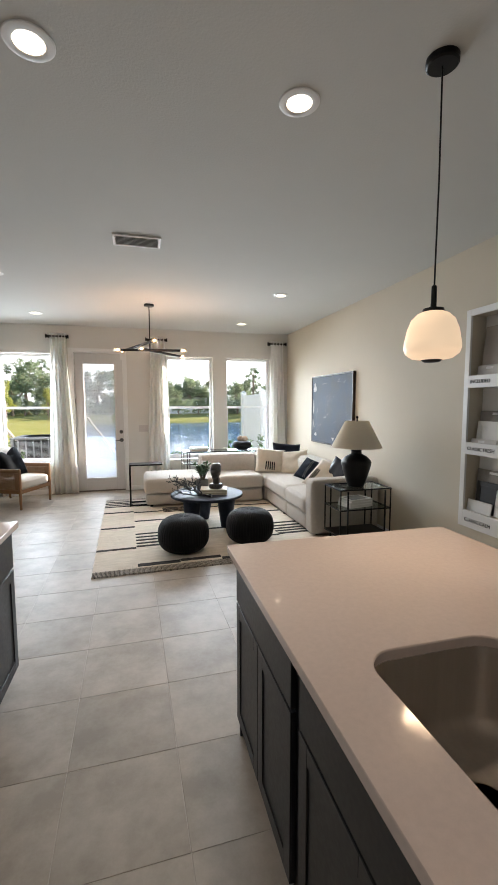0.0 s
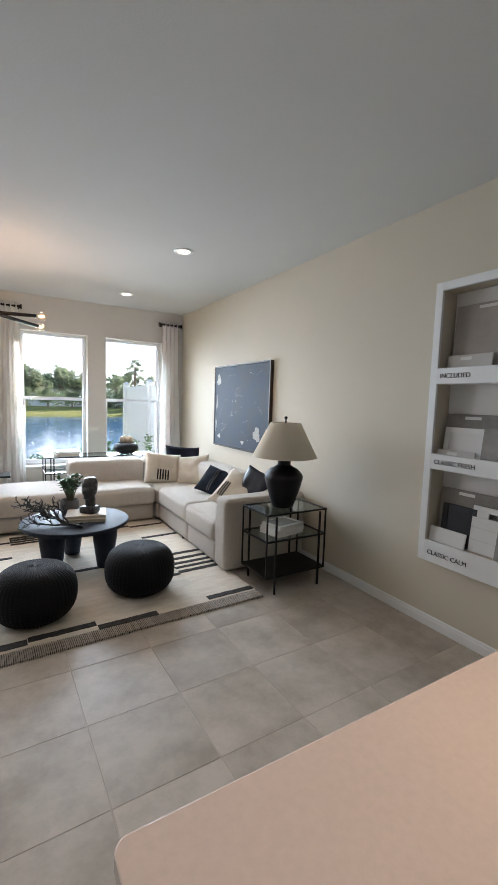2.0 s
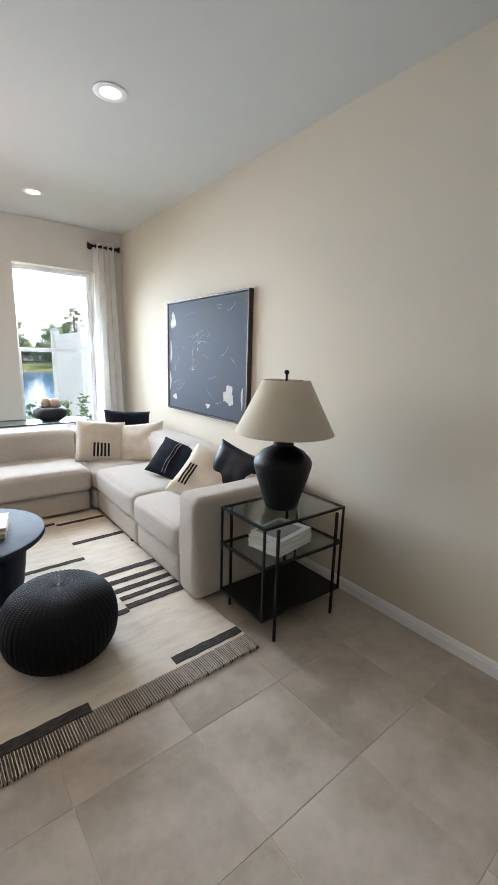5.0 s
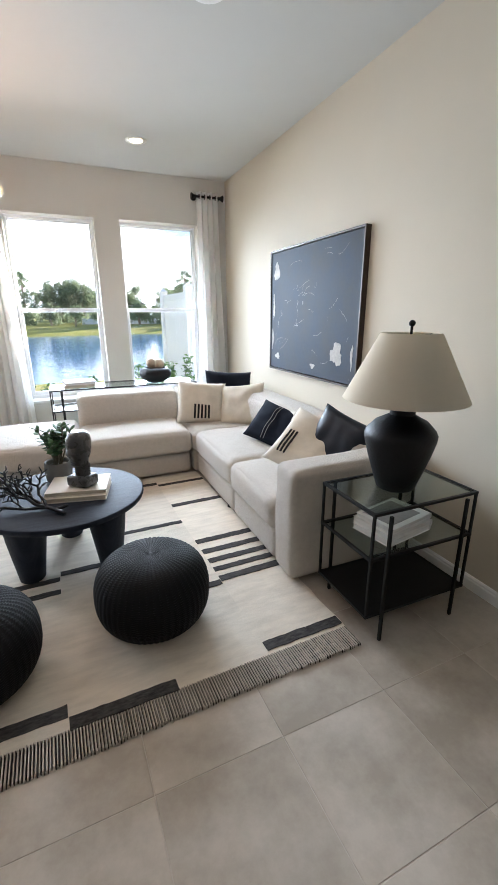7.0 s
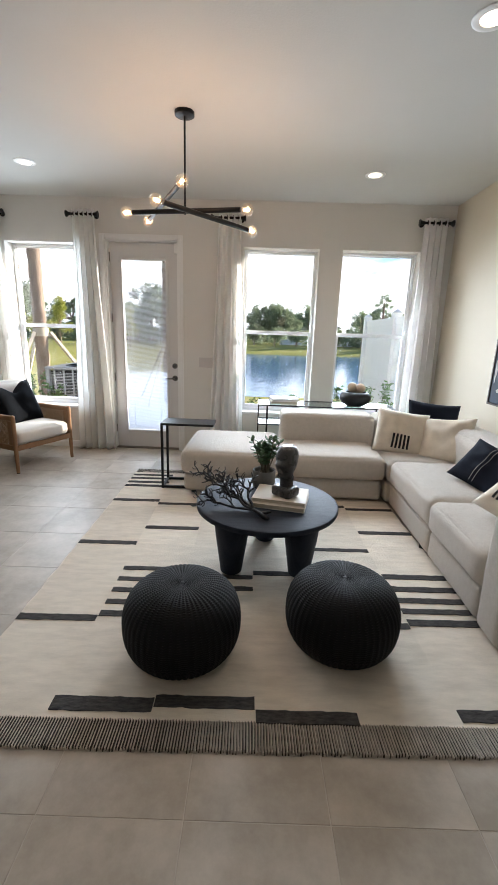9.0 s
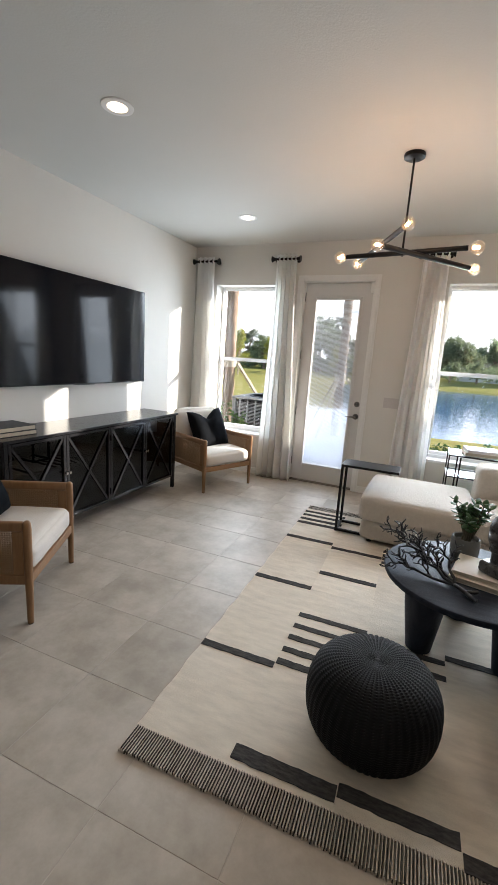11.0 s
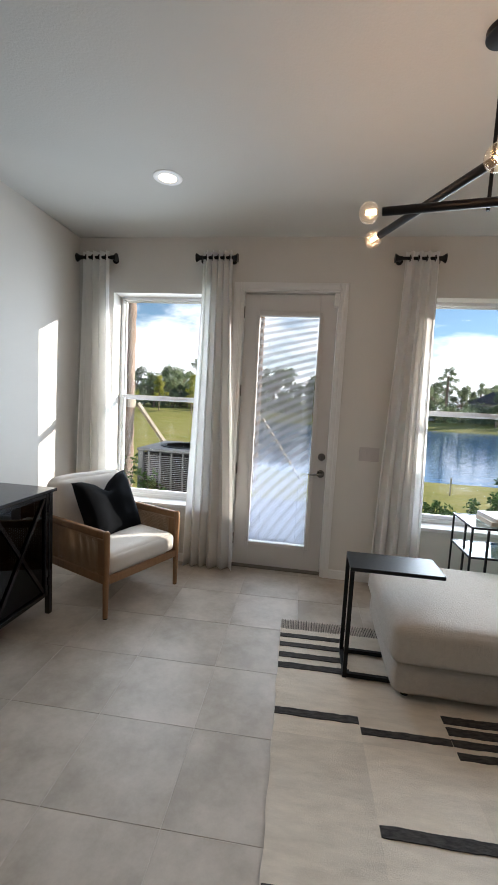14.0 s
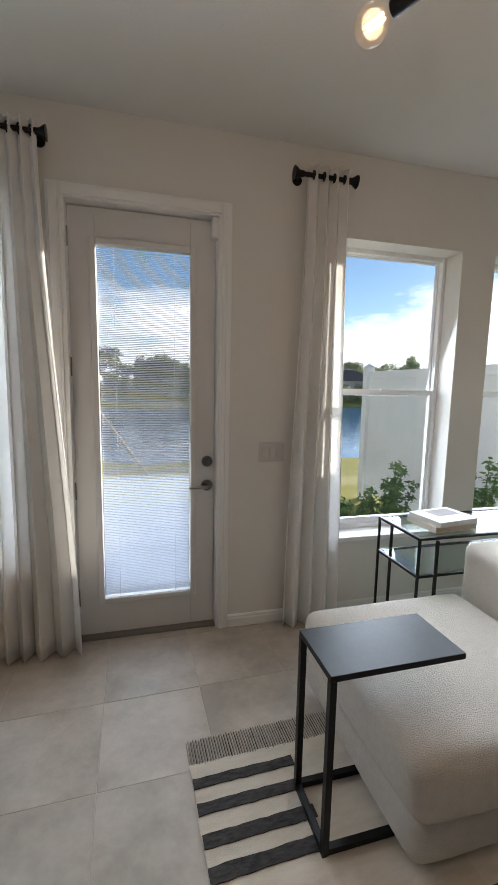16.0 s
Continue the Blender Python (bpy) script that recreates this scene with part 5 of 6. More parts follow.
def picture():
    y0, y1, z0, z1 = 5.53, 6.905, 0.93, 1.985
    xw, xf = XE, 3.362
    p = thing("framed_painting", pose(0, 0, 0), "large dark blue abstract painting in a walnut float frame", "painting")
    bm = bmesh.new()
    f = 0.014
    box(bm, xf, y0, z0, xw, y0 + f, z1)
    box(bm, xf, y1 - f, z0, xw, y1, z1)
    box(bm, xf, y0 + f, z0, xw, y1 - f, z0 + f)
    box(bm, xf, y0 + f, z1 - f, xw, y1 - f, z1)
    part("frame", bm, M_WALNUT, p, "walnut float frame")
    c = part("canvas", B(xf + 0.008, y0 + f + 0.006, z0 + f + 0.006, xw - 0.004, y1 - f - 0.006, z1 - f - 0.006), M_ART, p, "dark blue canvas with chalky scratches")
    for k, (cy, cz, ry, rz) in enumerate(((5.79, 1.15, 0.085, 0.095), (6.78, 1.80, 0.06, 0.085), (6.83, 1.50, 0.02, 0.12), (6.85, 1.22, 0.018, 0.10), (6.12, 1.03, 0.04, 0.025), (5.60, 1.15, 0.015, 0.10), (6.75, 1.06, 0.05, 0.03))):
        part("paint_patch", ragged_patch(cy, cz, ry, rz, 40 + k, xf + 0.0078), M_ARTWHITE, c, "off-white paint patch")
    rng = random.Random(8)
    for k in range(16):
        cy, cz, ln, a = rng.uniform(5.7, 6.75), rng.uniform(1.05, 1.9), rng.uniform(0.05, 0.22), rng.uniform(-0.7, 0.5)
        bm = bmesh.new()
        pr = None
        bend = rng.uniform(-0.6, 0.6)
        for t in range(7):
            q = (cy + ln * (t / 6 - 0.5) * math.cos(a), cz + ln * (t / 6 - 0.5) * math.sin(a) + bend * ln * (t / 6 - 0.5) ** 2)
            if pr:
                dn = Vector((q[0] - pr[0], q[1] - pr[1]))
                nn = Vector((-dn.y, dn.x)).normalized() * 0.0008
                vs = [bm.verts.new((xf + 0.0070, yy, zz)) for yy, zz in ((pr[0] + nn.x, pr[1] + nn.y), (q[0] + nn.x, q[1] + nn.y), (q[0] - nn.x, q[1] - nn.y), (pr[0] - nn.x, pr[1] - nn.y))]
                bm.faces.new(vs)
            pr = q
        part("chalk_line", bm, M_ARTWHITE, c)
    return p


picture()

# ---- sample display in the wall recess ----
M_SAMPLEGREY = material("grey_stone_sample", (0.33, 0.315, 0.295), 0.6, 0, 60, 0.0006, 0.4, 0.3, 9)
M_SAMPLETAUPE = material("taupe_sample", (0.47, 0.43, 0.39), 0.7, 0, 90, 0.0006, 0.3, 0.15, 6)
M_SAMPLEPALE = material("pale_sample", (0.62, 0.60, 0.57), 0.5, 0, 90, 0.0004, 0.4, 0.08, 6)


def letters(txt, size, m, mat, parent):
    cu = bpy.data.curves.new("lettering", "FONT")
    cu.body, cu.size, cu.extrude = txt, size, 0.0012
    tmp = new("lettering_source", cu)
    me = bpy.data.meshes.new_from_object(tmp)
    bpy.data.objects.remove(tmp)
    me.materials.clear()
    me.materials.append(mat)
    o = new("lettering", me)
    o.parent = parent
    o.matrix_local = m
    return o


def display_unit():
    d = thing("sample_display", pose(0, 0, 0), "white wall display with three lettered shelf bands", "display shelf")
    xf, xb = 3.384, XE
    y0, y1 = 2.31, 3.578
    bm = bmesh.new()
    st = 0.052
    box(bm, xf, y1 - st, 0.461, xb, y1, 2.345, 0.002, 1)
    box(bm, xf, y0, 0.461, xb, y0 + st, 2.345, 0.002, 1)
    box(bm, xf, y0 + st, 2.29, xb, y1 - st, 2.345, 0.002, 1)
    part("face_frame", bm, M_TRIM, d, "white painted face frame")
    for z0, z1, txt in ((1.68, 1.784, "INCLUDED"), (1.105, 1.21, "CLASSIC FRESH"), (0.461, 0.61, "CLASSIC CALM")):
        bar = part("shelf_band", B(xf - 0.001, y0 + st, z0, xb, y1 - st, z1, bevel=0.002, seg=1), M_TRIM, d)
        if z0 > 0.6:
            part("shelf_board", B(xb, NY0, z0, xb + 0.149, NY1, z0 + 0.02), M_TRIM, d)
        lz = z0 + (0.038 if z0 > 0.6 else 0.055)
        letters(txt, 0.043, Matrix.Translation((xf - 0.0022, y1 - 0.075, lz)) @ Matrix(((0, 0, -1, 0), (-1, 0, 0, 0), (0, 1, 0, 0), (0, 0, 0, 1))), M_INK, bar)
    part("back_panel", B(xb + 0.143, NY0 + 0.001, NZ0 + 0.001, xb + 0.149, NY1 - 0.001, NZ1 - 0.001), M_TRIM, d)
    return d


display_unit()


def sample(y1, w, z, h, x, mat, label, tilt=8, framed=False, slot=False, thick=0.012, plank=0):
    """A board standing in the recess, leaning back; y1: its far edge."""
    s = thing("sample_board", Matrix.Translation((x, y1, z)) @ Matrix.Rotation(radians(tilt), 4, "Y"), label, "sample board", "sample boards")
    bm = bmesh.new()
    if slot:
        box(bm, 0, -w, 0, thick, 0, h - 0.07, 0.002, 1)
        box(bm, 0, -w, h - 0.03, thick, 0, h, 0.002, 1)
        box(bm, 0, -w, h - 0.07, thick, -w * 0.72, h - 0.03)
        box(bm, 0, -w * 0.34, h - 0.07, thick, 0, h - 0.03)
    else:
        box(bm, 0, -w, 0, thick, 0, h, 0.002, 1)
    part("panel", bm, mat, s)
    for k in range(plank):
        zz = h * (k + 1) / (plank + 1) * 0.8
        part("groove", B(-0.0012, -w + 0.004, zz, 0.0, -0.004, zz + 0.002), M_SAMPLEPALE, s)
    if framed:
        bm = bmesh.new()
        r = 0.038
        for a, b, c, e in ((0, r, 0, h), (w - r, w, 0, h), (r, w - r, 0, r), (r, w - r, h - r, h)):
            box(bm, -0.006, -b, c, 0, -a, e, 0.001, 1)
        part("raised_frame", bm, mat, s)
    else:
        part("sticker", B(-0.0008, -w * 0.55, h - 0.035, 0, -w * 0.3, h - 0.015), M_TRIM, s, "small white label")
    return s


XB = XE + 0.02
sample(3.50, 0.50, 1.70, 0.50, XB + 0.05, M_SAMPLETAUPE, "large taupe sample board on the top shelf", 5)
sample(3.50, 0.30, 1.70, 0.17, XB + 0.012, M_SAMPLEPALE, "low pale sample board in front of others", 5)
sample(3.02, 0.26, 1.70, 0.36, XB + 0.02, M_CABINET, "black framed cabinet door sample on the top shelf", 5, framed=True)
sample(3.00, 0.60, 1.70, 0.44, XB + 0.07, M_SAMPLEGREY, "grey textured sample board on the top shelf", 5)
sample(3.52, 0.44, 1.125, 0.36, XB + 0.065, M_SAMPLEGREY, "grey stone sample board on the middle shelf", 5)
sample(3.50, 0.34, 1.125, 0.27, XB + 0.035, M_TRIM, "white framed cabinet door sample", 6, framed=True)
sample(3.525, 0.27, 1.125, 0.12, XB - 0.005, M_SAMPLEPALE, "low pale trim sample in front of others", 10)
sample(3.22, 0.36, 1.125, 0.28, XB + 0.0, M_SAMPLEGREY, "square grey tile sample on the middle shelf", 7)
sample(3.06, 0.40, 1.125, 0.37, XB + 0.085, M_SAMPLEGREY, "dark grey flooring sample board", 4)
sample(3.05, 0.40, 1.125, 0.32, XB + 0.05, M_TRIM, "white plank sample with a hand slot", 5, slot=True, plank=2)
sample(3.52, 0.44, 0.605, 0.37, XB + 0.07, M_SAMPLEGREY, "grey stone sample board on the bottom shelf", 4)
sample(3.47, 0.24, 0.605, 0.27, XB + 0.035, M_CABINET, "dark framed cabinet door sample on the bottom shelf", 5, framed=True)
sample(3.53, 0.26, 0.605, 0.10, XB - 0.002, M_TRIM, "low white trim sample in front of others", 10)
sample(3.26, 0.30, 0.605, 0.30, XB + 0.025, M_TRIM, "white plank sample board with a hand slot", 6, slot=True, plank=2)
sample(3.08, 0.42, 0.605, 0.25, XB - 0.002, M_SAMPLEGREY, "large grey tile sample on the bottom shelf", 8)
sample(3.05, 0.45, 0.605, 0.36, XB + 0.09, M_SAMPLEGREY, "dark grey carpet sample board", 4)

# ---- television and credenza ----
M_SCREEN = material("tv_screen", (0.004, 0.005, 0.008), 0.075, 0, None, 0, 0.3)


def television():
    y0, y1, z0, z1 = 5.30, 7.06, 1.18, 2.135
    t = thing("television", pose(-1.90, 0, 0), "large flat black television hung on the wall, off", "television")
    part("housing", B(-0.045, y0, z0, -0.004, y1, z1, bevel=0.004), M_BLACK, t)
    part("screen", B(-0.004, y0 + 0.006, z0 + 0.010, 0.0, y1 - 0.006, z1 - 0.006), M_SCREEN, t, "dark glossy screen")
    part("bezel_strip", B(-0.004, y0 + 0.75, z0 - 0.006, 0.001, y1 - 0.75, z0, bevel=0.001, seg=1), M_BLACK, t)
    part("wall_mount", B(-0.088, (y0 + y1) / 2 - 0.25, 1.5, -0.046, (y0 + y1) / 2 + 0.25, 1.8), M_BLACK, t)
    return t


television()
M_CREDENZA = material("gunmetal_black", (0.030, 0.030, 0.034), 0.22, 0.7, None, 0.0, 0.5)
M_CREDGLASS = glass_like("dark_cabinet_glass", (0.10, 0.11, 0.12))


def credenza():
    x0, x1, y0, y1, h = -1.945, -1.50, 5.05, 7.12, 0.865
    c = thing("credenza", pose(0, 0, 0), "black metal sideboard with four glazed cross-braced doors", "sideboard")
    part("top", B(x0 - 0.01, y0 - 0.015, h - 0.022, x1 + 0.02, y1 + 0.015, h, bevel=0.004), M_CREDENZA, c, "black metal top")
    bm = bmesh.new()
    for y in (y0, y1 - 0.02):
        box(bm, x0, y, 0.13, x1 - 0.03, y + 0.02, h - 0.022)
    box(bm, x0, y0 + 0.02, 0.13, x0 + 0.015, y1 - 0.02, h - 0.022)
    box(bm, x0 + 0.015, y0 + 0.02, 0.13, x1 - 0.03, y1 - 0.02, 0.15)
    box(bm, x0 + 0.015, y0 + 0.02, 0.47, x1 - 0.06, y1 - 0.02, 0.482)
    box(bm, x0 + 0.015, (y0 + y1) / 2 - 0.01, 0.15, x1 - 0.05, (y0 + y1) / 2 + 0.01, h - 0.022)
    part("carcass", bm, M_CREDENZA, c)
    for x in (x0, x1 - 0.035):
        for y in (y0, y1 - 0.035):
            part("leg", B(x, y, 0.0, x + 0.035, y + 0.035, h - 0.023 if x > x0 else 0.13, bevel=0.003, seg=1), M_CREDENZA, c)
    w = (y1 - y0 - 0.07 - 0.012) / 4
    for k in range(4):
        ya = y0 + 0.035 + 0.003 + k * (w + 0.002)
        yb = ya + w
        za, zb = 0.135, h - 0.030
        f = 0.028
        xa, xb = x1 - 0.028, x1 - 0.004
        bm = bmesh.new()
        for a, b, p, q in ((ya, ya + f, za, zb), (yb - f, yb, za, zb), (ya + f, yb - f, za, za + f), (ya + f, yb - f, zb - f, zb)):
            box(bm, xa, a, p, xb, b, q, 0.003, 1)
        door = part("door", bm, M_CREDENZA, c, "glazed door with an X brace")
        cy, cz = (ya + yb) / 2, (za + zb) / 2
        hy, hz = (yb - ya) / 2 - f, (zb - za) / 2 - f
        for s, dx in ((1, 0.0), (-1, -0.004)):
            ang = math.atan2(hz, s * hy)
            ln = math.hypot(hy, hz)
            part("brace", box(bmesh.new(), -0.004, -ln, -0.011, 0.004, ln, 0.011, m=Matrix.Translation((xb - 0.009 + dx, cy, cz)) @ Matrix.Rotation(ang, 4, "X")), M_CREDENZA, door)
        part("glass", B(xa + 0.004, ya + f, za + f, xa + 0.008, yb - f, zb - f), M_CREDGLASS, door, "smoky door glass")
        yh = yb - f / 2 if k % 2 == 0 else ya + f / 2
        part("knob", tube(bmesh.new(), (xb, yh, cz + 0.04), (xb + 0.022, yh, cz + 0.04), 0.009, 0.011, 14), M_CHROME, door, "small dark metal knob", 40)
        yg = ya + 0.005 if k % 2 == 0 else yb - 0.005
        for zz in (za + 0.10, zb - 0.10):
            part("hinge", tube(bmesh.new(), (xb + 0.003, yg, zz - 0.025), (xb + 0.003, yg, zz + 0.025), 0.006, n=10), M_CREDENZA, door)
    return c


credenza()
book(pose(-1.72, 5.22, 0.866, 0, 0, 84), 0.34, 0.27, 0.032, M_COVERDARK, "black hardback book lying on the sideboard", "sideboard books")
book(pose(-1.725, 5.215, 0.8985, 0, 0, 88), 0.34, 0.27, 0.034, M_COVERDARK, "black hardback book stacked on another", "sideboard books")
M_DECORGLASS = glass_like("clear_glassware", (0.85, 0.88, 0.88))
for gy, gr in ((5.35, 0.06), (5.75, 0.045), (6.30, 0.055)):
    bm = lathe(bmesh.new(), [(0, 0), (gr, 0), (gr, 0.12), (gr * 0.5, 0.17), (gr * 0.5, 0.2), (gr * 0.45, 0.2), (gr * 0.45, 0.17), (gr * 0.93, 0.118), (gr * 0.93, 0.006), (0, 0.006)], 24)
    o = obj("glass_vase", bm, M_DECORGLASS, 50)
    o.location = (-1.75, gy, 0.483)
    tagged(o, "clear glass vessel on the sideboard shelf", "vase", "sideboard glassware")

# ---- cane armchairs ----
M_VELVET = material("black_velvet", (0.004, 0.005, 0.007), 0.9, 0, 300, 0.001, 0.1, 0.2, 10)
M_OAK = material("light_oak", (0.30, 0.165, 0.078), 0.5, 0, 50, 0.0005, 0.4, 0.3, 5, stretch=(7, 7, 0.8), second=(0.23, 0.12, 0.055))
M_CANE = material("woven_cane", (0.36, 0.22, 0.115), 0.6, 0, 200, 0.0005, 0.3, 0.2, 30)
M_SEATFAB = material("ivory_upholstery", (0.66, 0.61, 0.55), 0.9, 0, 400, 0.002, 0.2, 0.05, 6, sheen=0.3)


def cane_panel(y0, y1, z0, z1, x, pitch=0.0125):
    """An open lattice of thin cane strands in the y-z plane."""
    bm = bmesh.new()
    h = 0.0022

    def strand(a, b, w, dx):
        d = Vector((b[0] - a[0], b[1] - a[1]))
        n = Vector((-d.y, d.x)).normalized() * w
        pts = [(a[0] + n.x, a[1] + n.y), (b[0] + n.x, b[1] + n.y), (b[0] - n.x, b[1] - n.y), (a[0] - n.x, a[1] - n.y)]
        lo = [bm.verts.new((x + dx - 0.0009, p, q)) for p, q in pts]
        hi = [bm.verts.new((x + dx + 0.0009, p, q)) for p, q in pts]
        bm.faces.new(hi)
        bm.faces.new(list(reversed(lo)))
        for i in range(4):
            bm.faces.new((lo[i], lo[(i + 1) % 4], hi[(i + 1) % 4], hi[i]))

    k = 0
    y = y0
    while y < y1:
        strand((y, z0), (y, z1), h, 0.001)
        strand((min(y1, y + 0.004), z0), (min(y1, y + 0.004), z1), h * 0.7, 0.001)
        y += pitch
    z = z0
    while z < z1:
        strand((y0, z), (y1, z), h, -0.001)
        z += pitch
    c = y0 - (z1 - z0)
    while c < y1:
        a0 = max(y0, c)
        a1 = min(y1, c + (z1 - z0))
        if a1 - a0 > 0.004:
            strand((a0, z0 + a0 - c), (a1, z0 + a1 - c), h * 0.6, 0.003)
            strand((a0, z1 - (a0 - c)), (a1, z1 - (a1 - c)), h * 0.6, 0.0045)
        c += pitch * 1.5
    return bm


def armchair(m):
    """Faces -y; the arms are cane panels in round-edged oak frames."""
    a = thing("armchair", m, "light oak armchair with cane sides and ivory cushions", "armchair", "cane armchairs")
    W, D = 0.345, 0.36
    for s in (-1, 1):
        x = s * W
        part("front_leg", lathe(bmesh.new(), [(0, 0), (0.015, 0), (0.017, 0.01), (0.021, 0.25), (0.023, 0.56), (0.021, 0.592), (0.012, 0.604), (0, 0.606)], 20, (x, -D, 0)), M_OAK, a, "", 50)
        part("rear_leg", lathe(bmesh.new(), [(0, 0), (0.015, 0), (0.021, 0.25), (0.023, 0.56), (0.012, 0.604), (0, 0.606)], 20, (x, D, 0)), M_OAK, a, "", 50)
        for y in (-D, D):
            part("foot_cap", lathe(bmesh.new(), [(0, -0.0), (0.016, -0.0), (0.0165, 0.012), (0, 0.012)], 16, (x, y, 0.0)), M_BLACK, a)
        arm = part("arm_frame", B(x - 0.016, -D + 0.015, 0.545, x + 0.016, D - 0.015, 0.60, bevel=0.012, seg=3), M_OAK, a, "oak arm rail", 50)
        part("side_rail", B(x - 0.014, -D + 0.015, 0.24, x + 0.014, D - 0.015, 0.295, bevel=0.005), M_OAK, a)
        part("side_stile", B(x - 0.012, -D + 0.018, 0.296, x + 0.012, -D + 0.075, 0.544, bevel=0.004), M_OAK, a)
        part("side_stile", B(x - 0.012, D - 0.075, 0.296, x + 0.012, D - 0.018, 0.544, bevel=0.004), M_OAK, a)
        part("cane_panel", cane_panel(-D + 0.075, D - 0.075, 0.297, 0.543, x), M_CANE, a, "open woven cane panel")
    part("front_rail", B(-W + 0.015, -D - 0.014, 0.235, W - 0.015, -D + 0.014, 0.29, bevel=0.006), M_OAK, a)
    part("rear_rail", B(-W + 0.015, D - 0.014, 0.235, W - 0.015, D + 0.014, 0.29, bevel=0.006), M_OAK, a)
    part("back_rail", B(-W + 0.015, D - 0.014, 0.545, W - 0.015, D + 0.014, 0.60, bevel=0.006), M_OAK, a)
    part("seat_cushion", cushion(bmesh.new(), -W + 0.02, -D - 0.01, 0.285, W - 0.02, D - 0.10, 0.435, 0.05, 0.02, seed=31), M_SEATFAB, a, "ivory seat cushion", 179)
    bm = cushion(bmesh.new(), -W + 0.02, -0.075, 0.0, W - 0.02, 0.075, 0.46, 0.06, 0.02, seed=32)
    b = part("back_cushion", bm, M_SEATFAB, a, "ivory back cushion", 179)
    b.matrix_local = pose(0, D - 0.135, 0.40, -12)
    return a


ch = armchair(pose(-1.31, 7.58, 0, 0, 0, 67))
ch2 = copy_thing(ch, pose(-1.263, 4.77, 0, 0, 0, 119.3))
pillow(pose(-1.31, 7.58, 0, 0, 0, 67) @ pose(0.02, 0.06, 0.63, -22, -4, 4), 0.53, 0.50, 0.18, M_VELVET, "black velvet pillow with a chopped dent, on an armchair", 9, dent=0.13, group="armchair pillows")
pillow(pose(-1.263, 4.77, 0, 0, 0, 119.3) @ pose(0.0, 0.06, 0.635, -22, -3, 2), 0.46, 0.44, 0.15, M_VELVET, "black velvet pillow leaning in an armchair", 12, dent=0.15, group="armchair pillows")

# ---- outside ----
def leafy(name, color, second, big, per_object):
    """Foliage: part of the light passes through each leaf."""
    m = material(name, color, 0.6, 0, 5, 0, 0.3, 0.4, big, second=second, per_object=per_object)
    nt = m.node_tree
    b = nt.nodes["Principled BSDF"]
    out = [n for n in nt.nodes if n.type == "OUTPUT_MATERIAL"][0]
    tl = nt.nodes.new("ShaderNodeBsdfTranslucent")
    nt.links.new(b.inputs["Base Color"].links[0].from_socket, tl.inputs["Color"])
    mx = nt.nodes.new("ShaderNodeMixShader")
    mx.inputs[0].default_value = 0.5
    nt.links.new(b.outputs[0], mx.inputs[1])
    nt.links.new(tl.outputs[0], mx.inputs[2])
    nt.links.new(mx.outputs[0], out.inputs["Surface"])
    return m


M_GRASS = material("lawn", (0.28, 0.29, 0.060), 0.95, 0, 30, 0.02, 0.1, 0.4, 0.5, second=(0.38, 0.33, 0.11))
# the blue sky's reflection is put into the water's base colour
M_WATER = material("lake_water", (0.060, 0.190, 0.400), 0.09, 0, 1.3, 0.012, 0.5, stretch=(1, 2.5, 1))
M_FENCE = material("white_vinyl_fence", (0.86, 0.86, 0.86), 0.45, 0, 30, 0.0003, 0.4, 0.05, 1.5)
M_BARK = material("bark", (0.36, 0.26, 0.195), 0.9, 0, 40, 0.01, 0.2, 0.4, 9, stretch=(1, 1, 0.35))
M_LUMBER = material("raw_lumber", (0.58, 0.50, 0.40), 0.8, 0, 60, 0.001, 0.2, 0.2, 8)
M_FOLIAGE = leafy("tree_foliage", (0.20, 0.265, 0.145), (0.31, 0.34, 0.205), 0.5, 0.25)
M_YOUNG = leafy("young_tree_foliage", (0.33, 0.36, 0.07), (0.45, 0.43, 0.11), 0.8, 0.12)
M_SHRUB = leafy("shrub_foliage", (0.085, 0.175, 0.050), (0.150, 0.245, 0.075), 8, 0.1)
M_ACMETAL = material("ac_casing", (0.27, 0.275, 0.28), 0.5, 0.3, 60, 0.0004, 0.4, 0.1, 5)
M_ROOFTILE = material("shingle_roof", (0.16, 0.14, 0.13), 0.9, 0, 20, 0.01, 0.2, 0.2, 2)
M_STUCCO = material("pale_stucco", (0.60, 0.59, 0.56), 0.85, 0, 20, 0.004, 0.2, 0.05, 1)
M_FARGLASS = material("far_window_glass", (0.03, 0.04, 0.05), 0.1)


def lake_depth(x, y):
    """How far inside the lake's outline a place is, in metres (below 0: on land)."""
    near = 16.9 + 0.9 * math.sin(x * 0.11 + 1.0) + max(0.0, -x - 0.5) * 1.1
    far = 50.0 + 2.5 * math.sin(x * 0.05) - max(0, x - 30) * 0.25
    left = -2.2 - 0.20 * (y - 20)
    return min(y - near, far - y, x - left)


def ground_height(x, y):
    d = lake_depth(x, y)
    if d > 0:
        return -0.62 - min(1.2, d * 0.25)
    rise = min(0.47, -d * 0.058)
    if y > 40:
        rise += min(1.0, (y - 40) * 0.012)
    return -0.62 + rise + 0.03 * noise.noise(Vector((x * 0.2, y * 0.2, 0)))


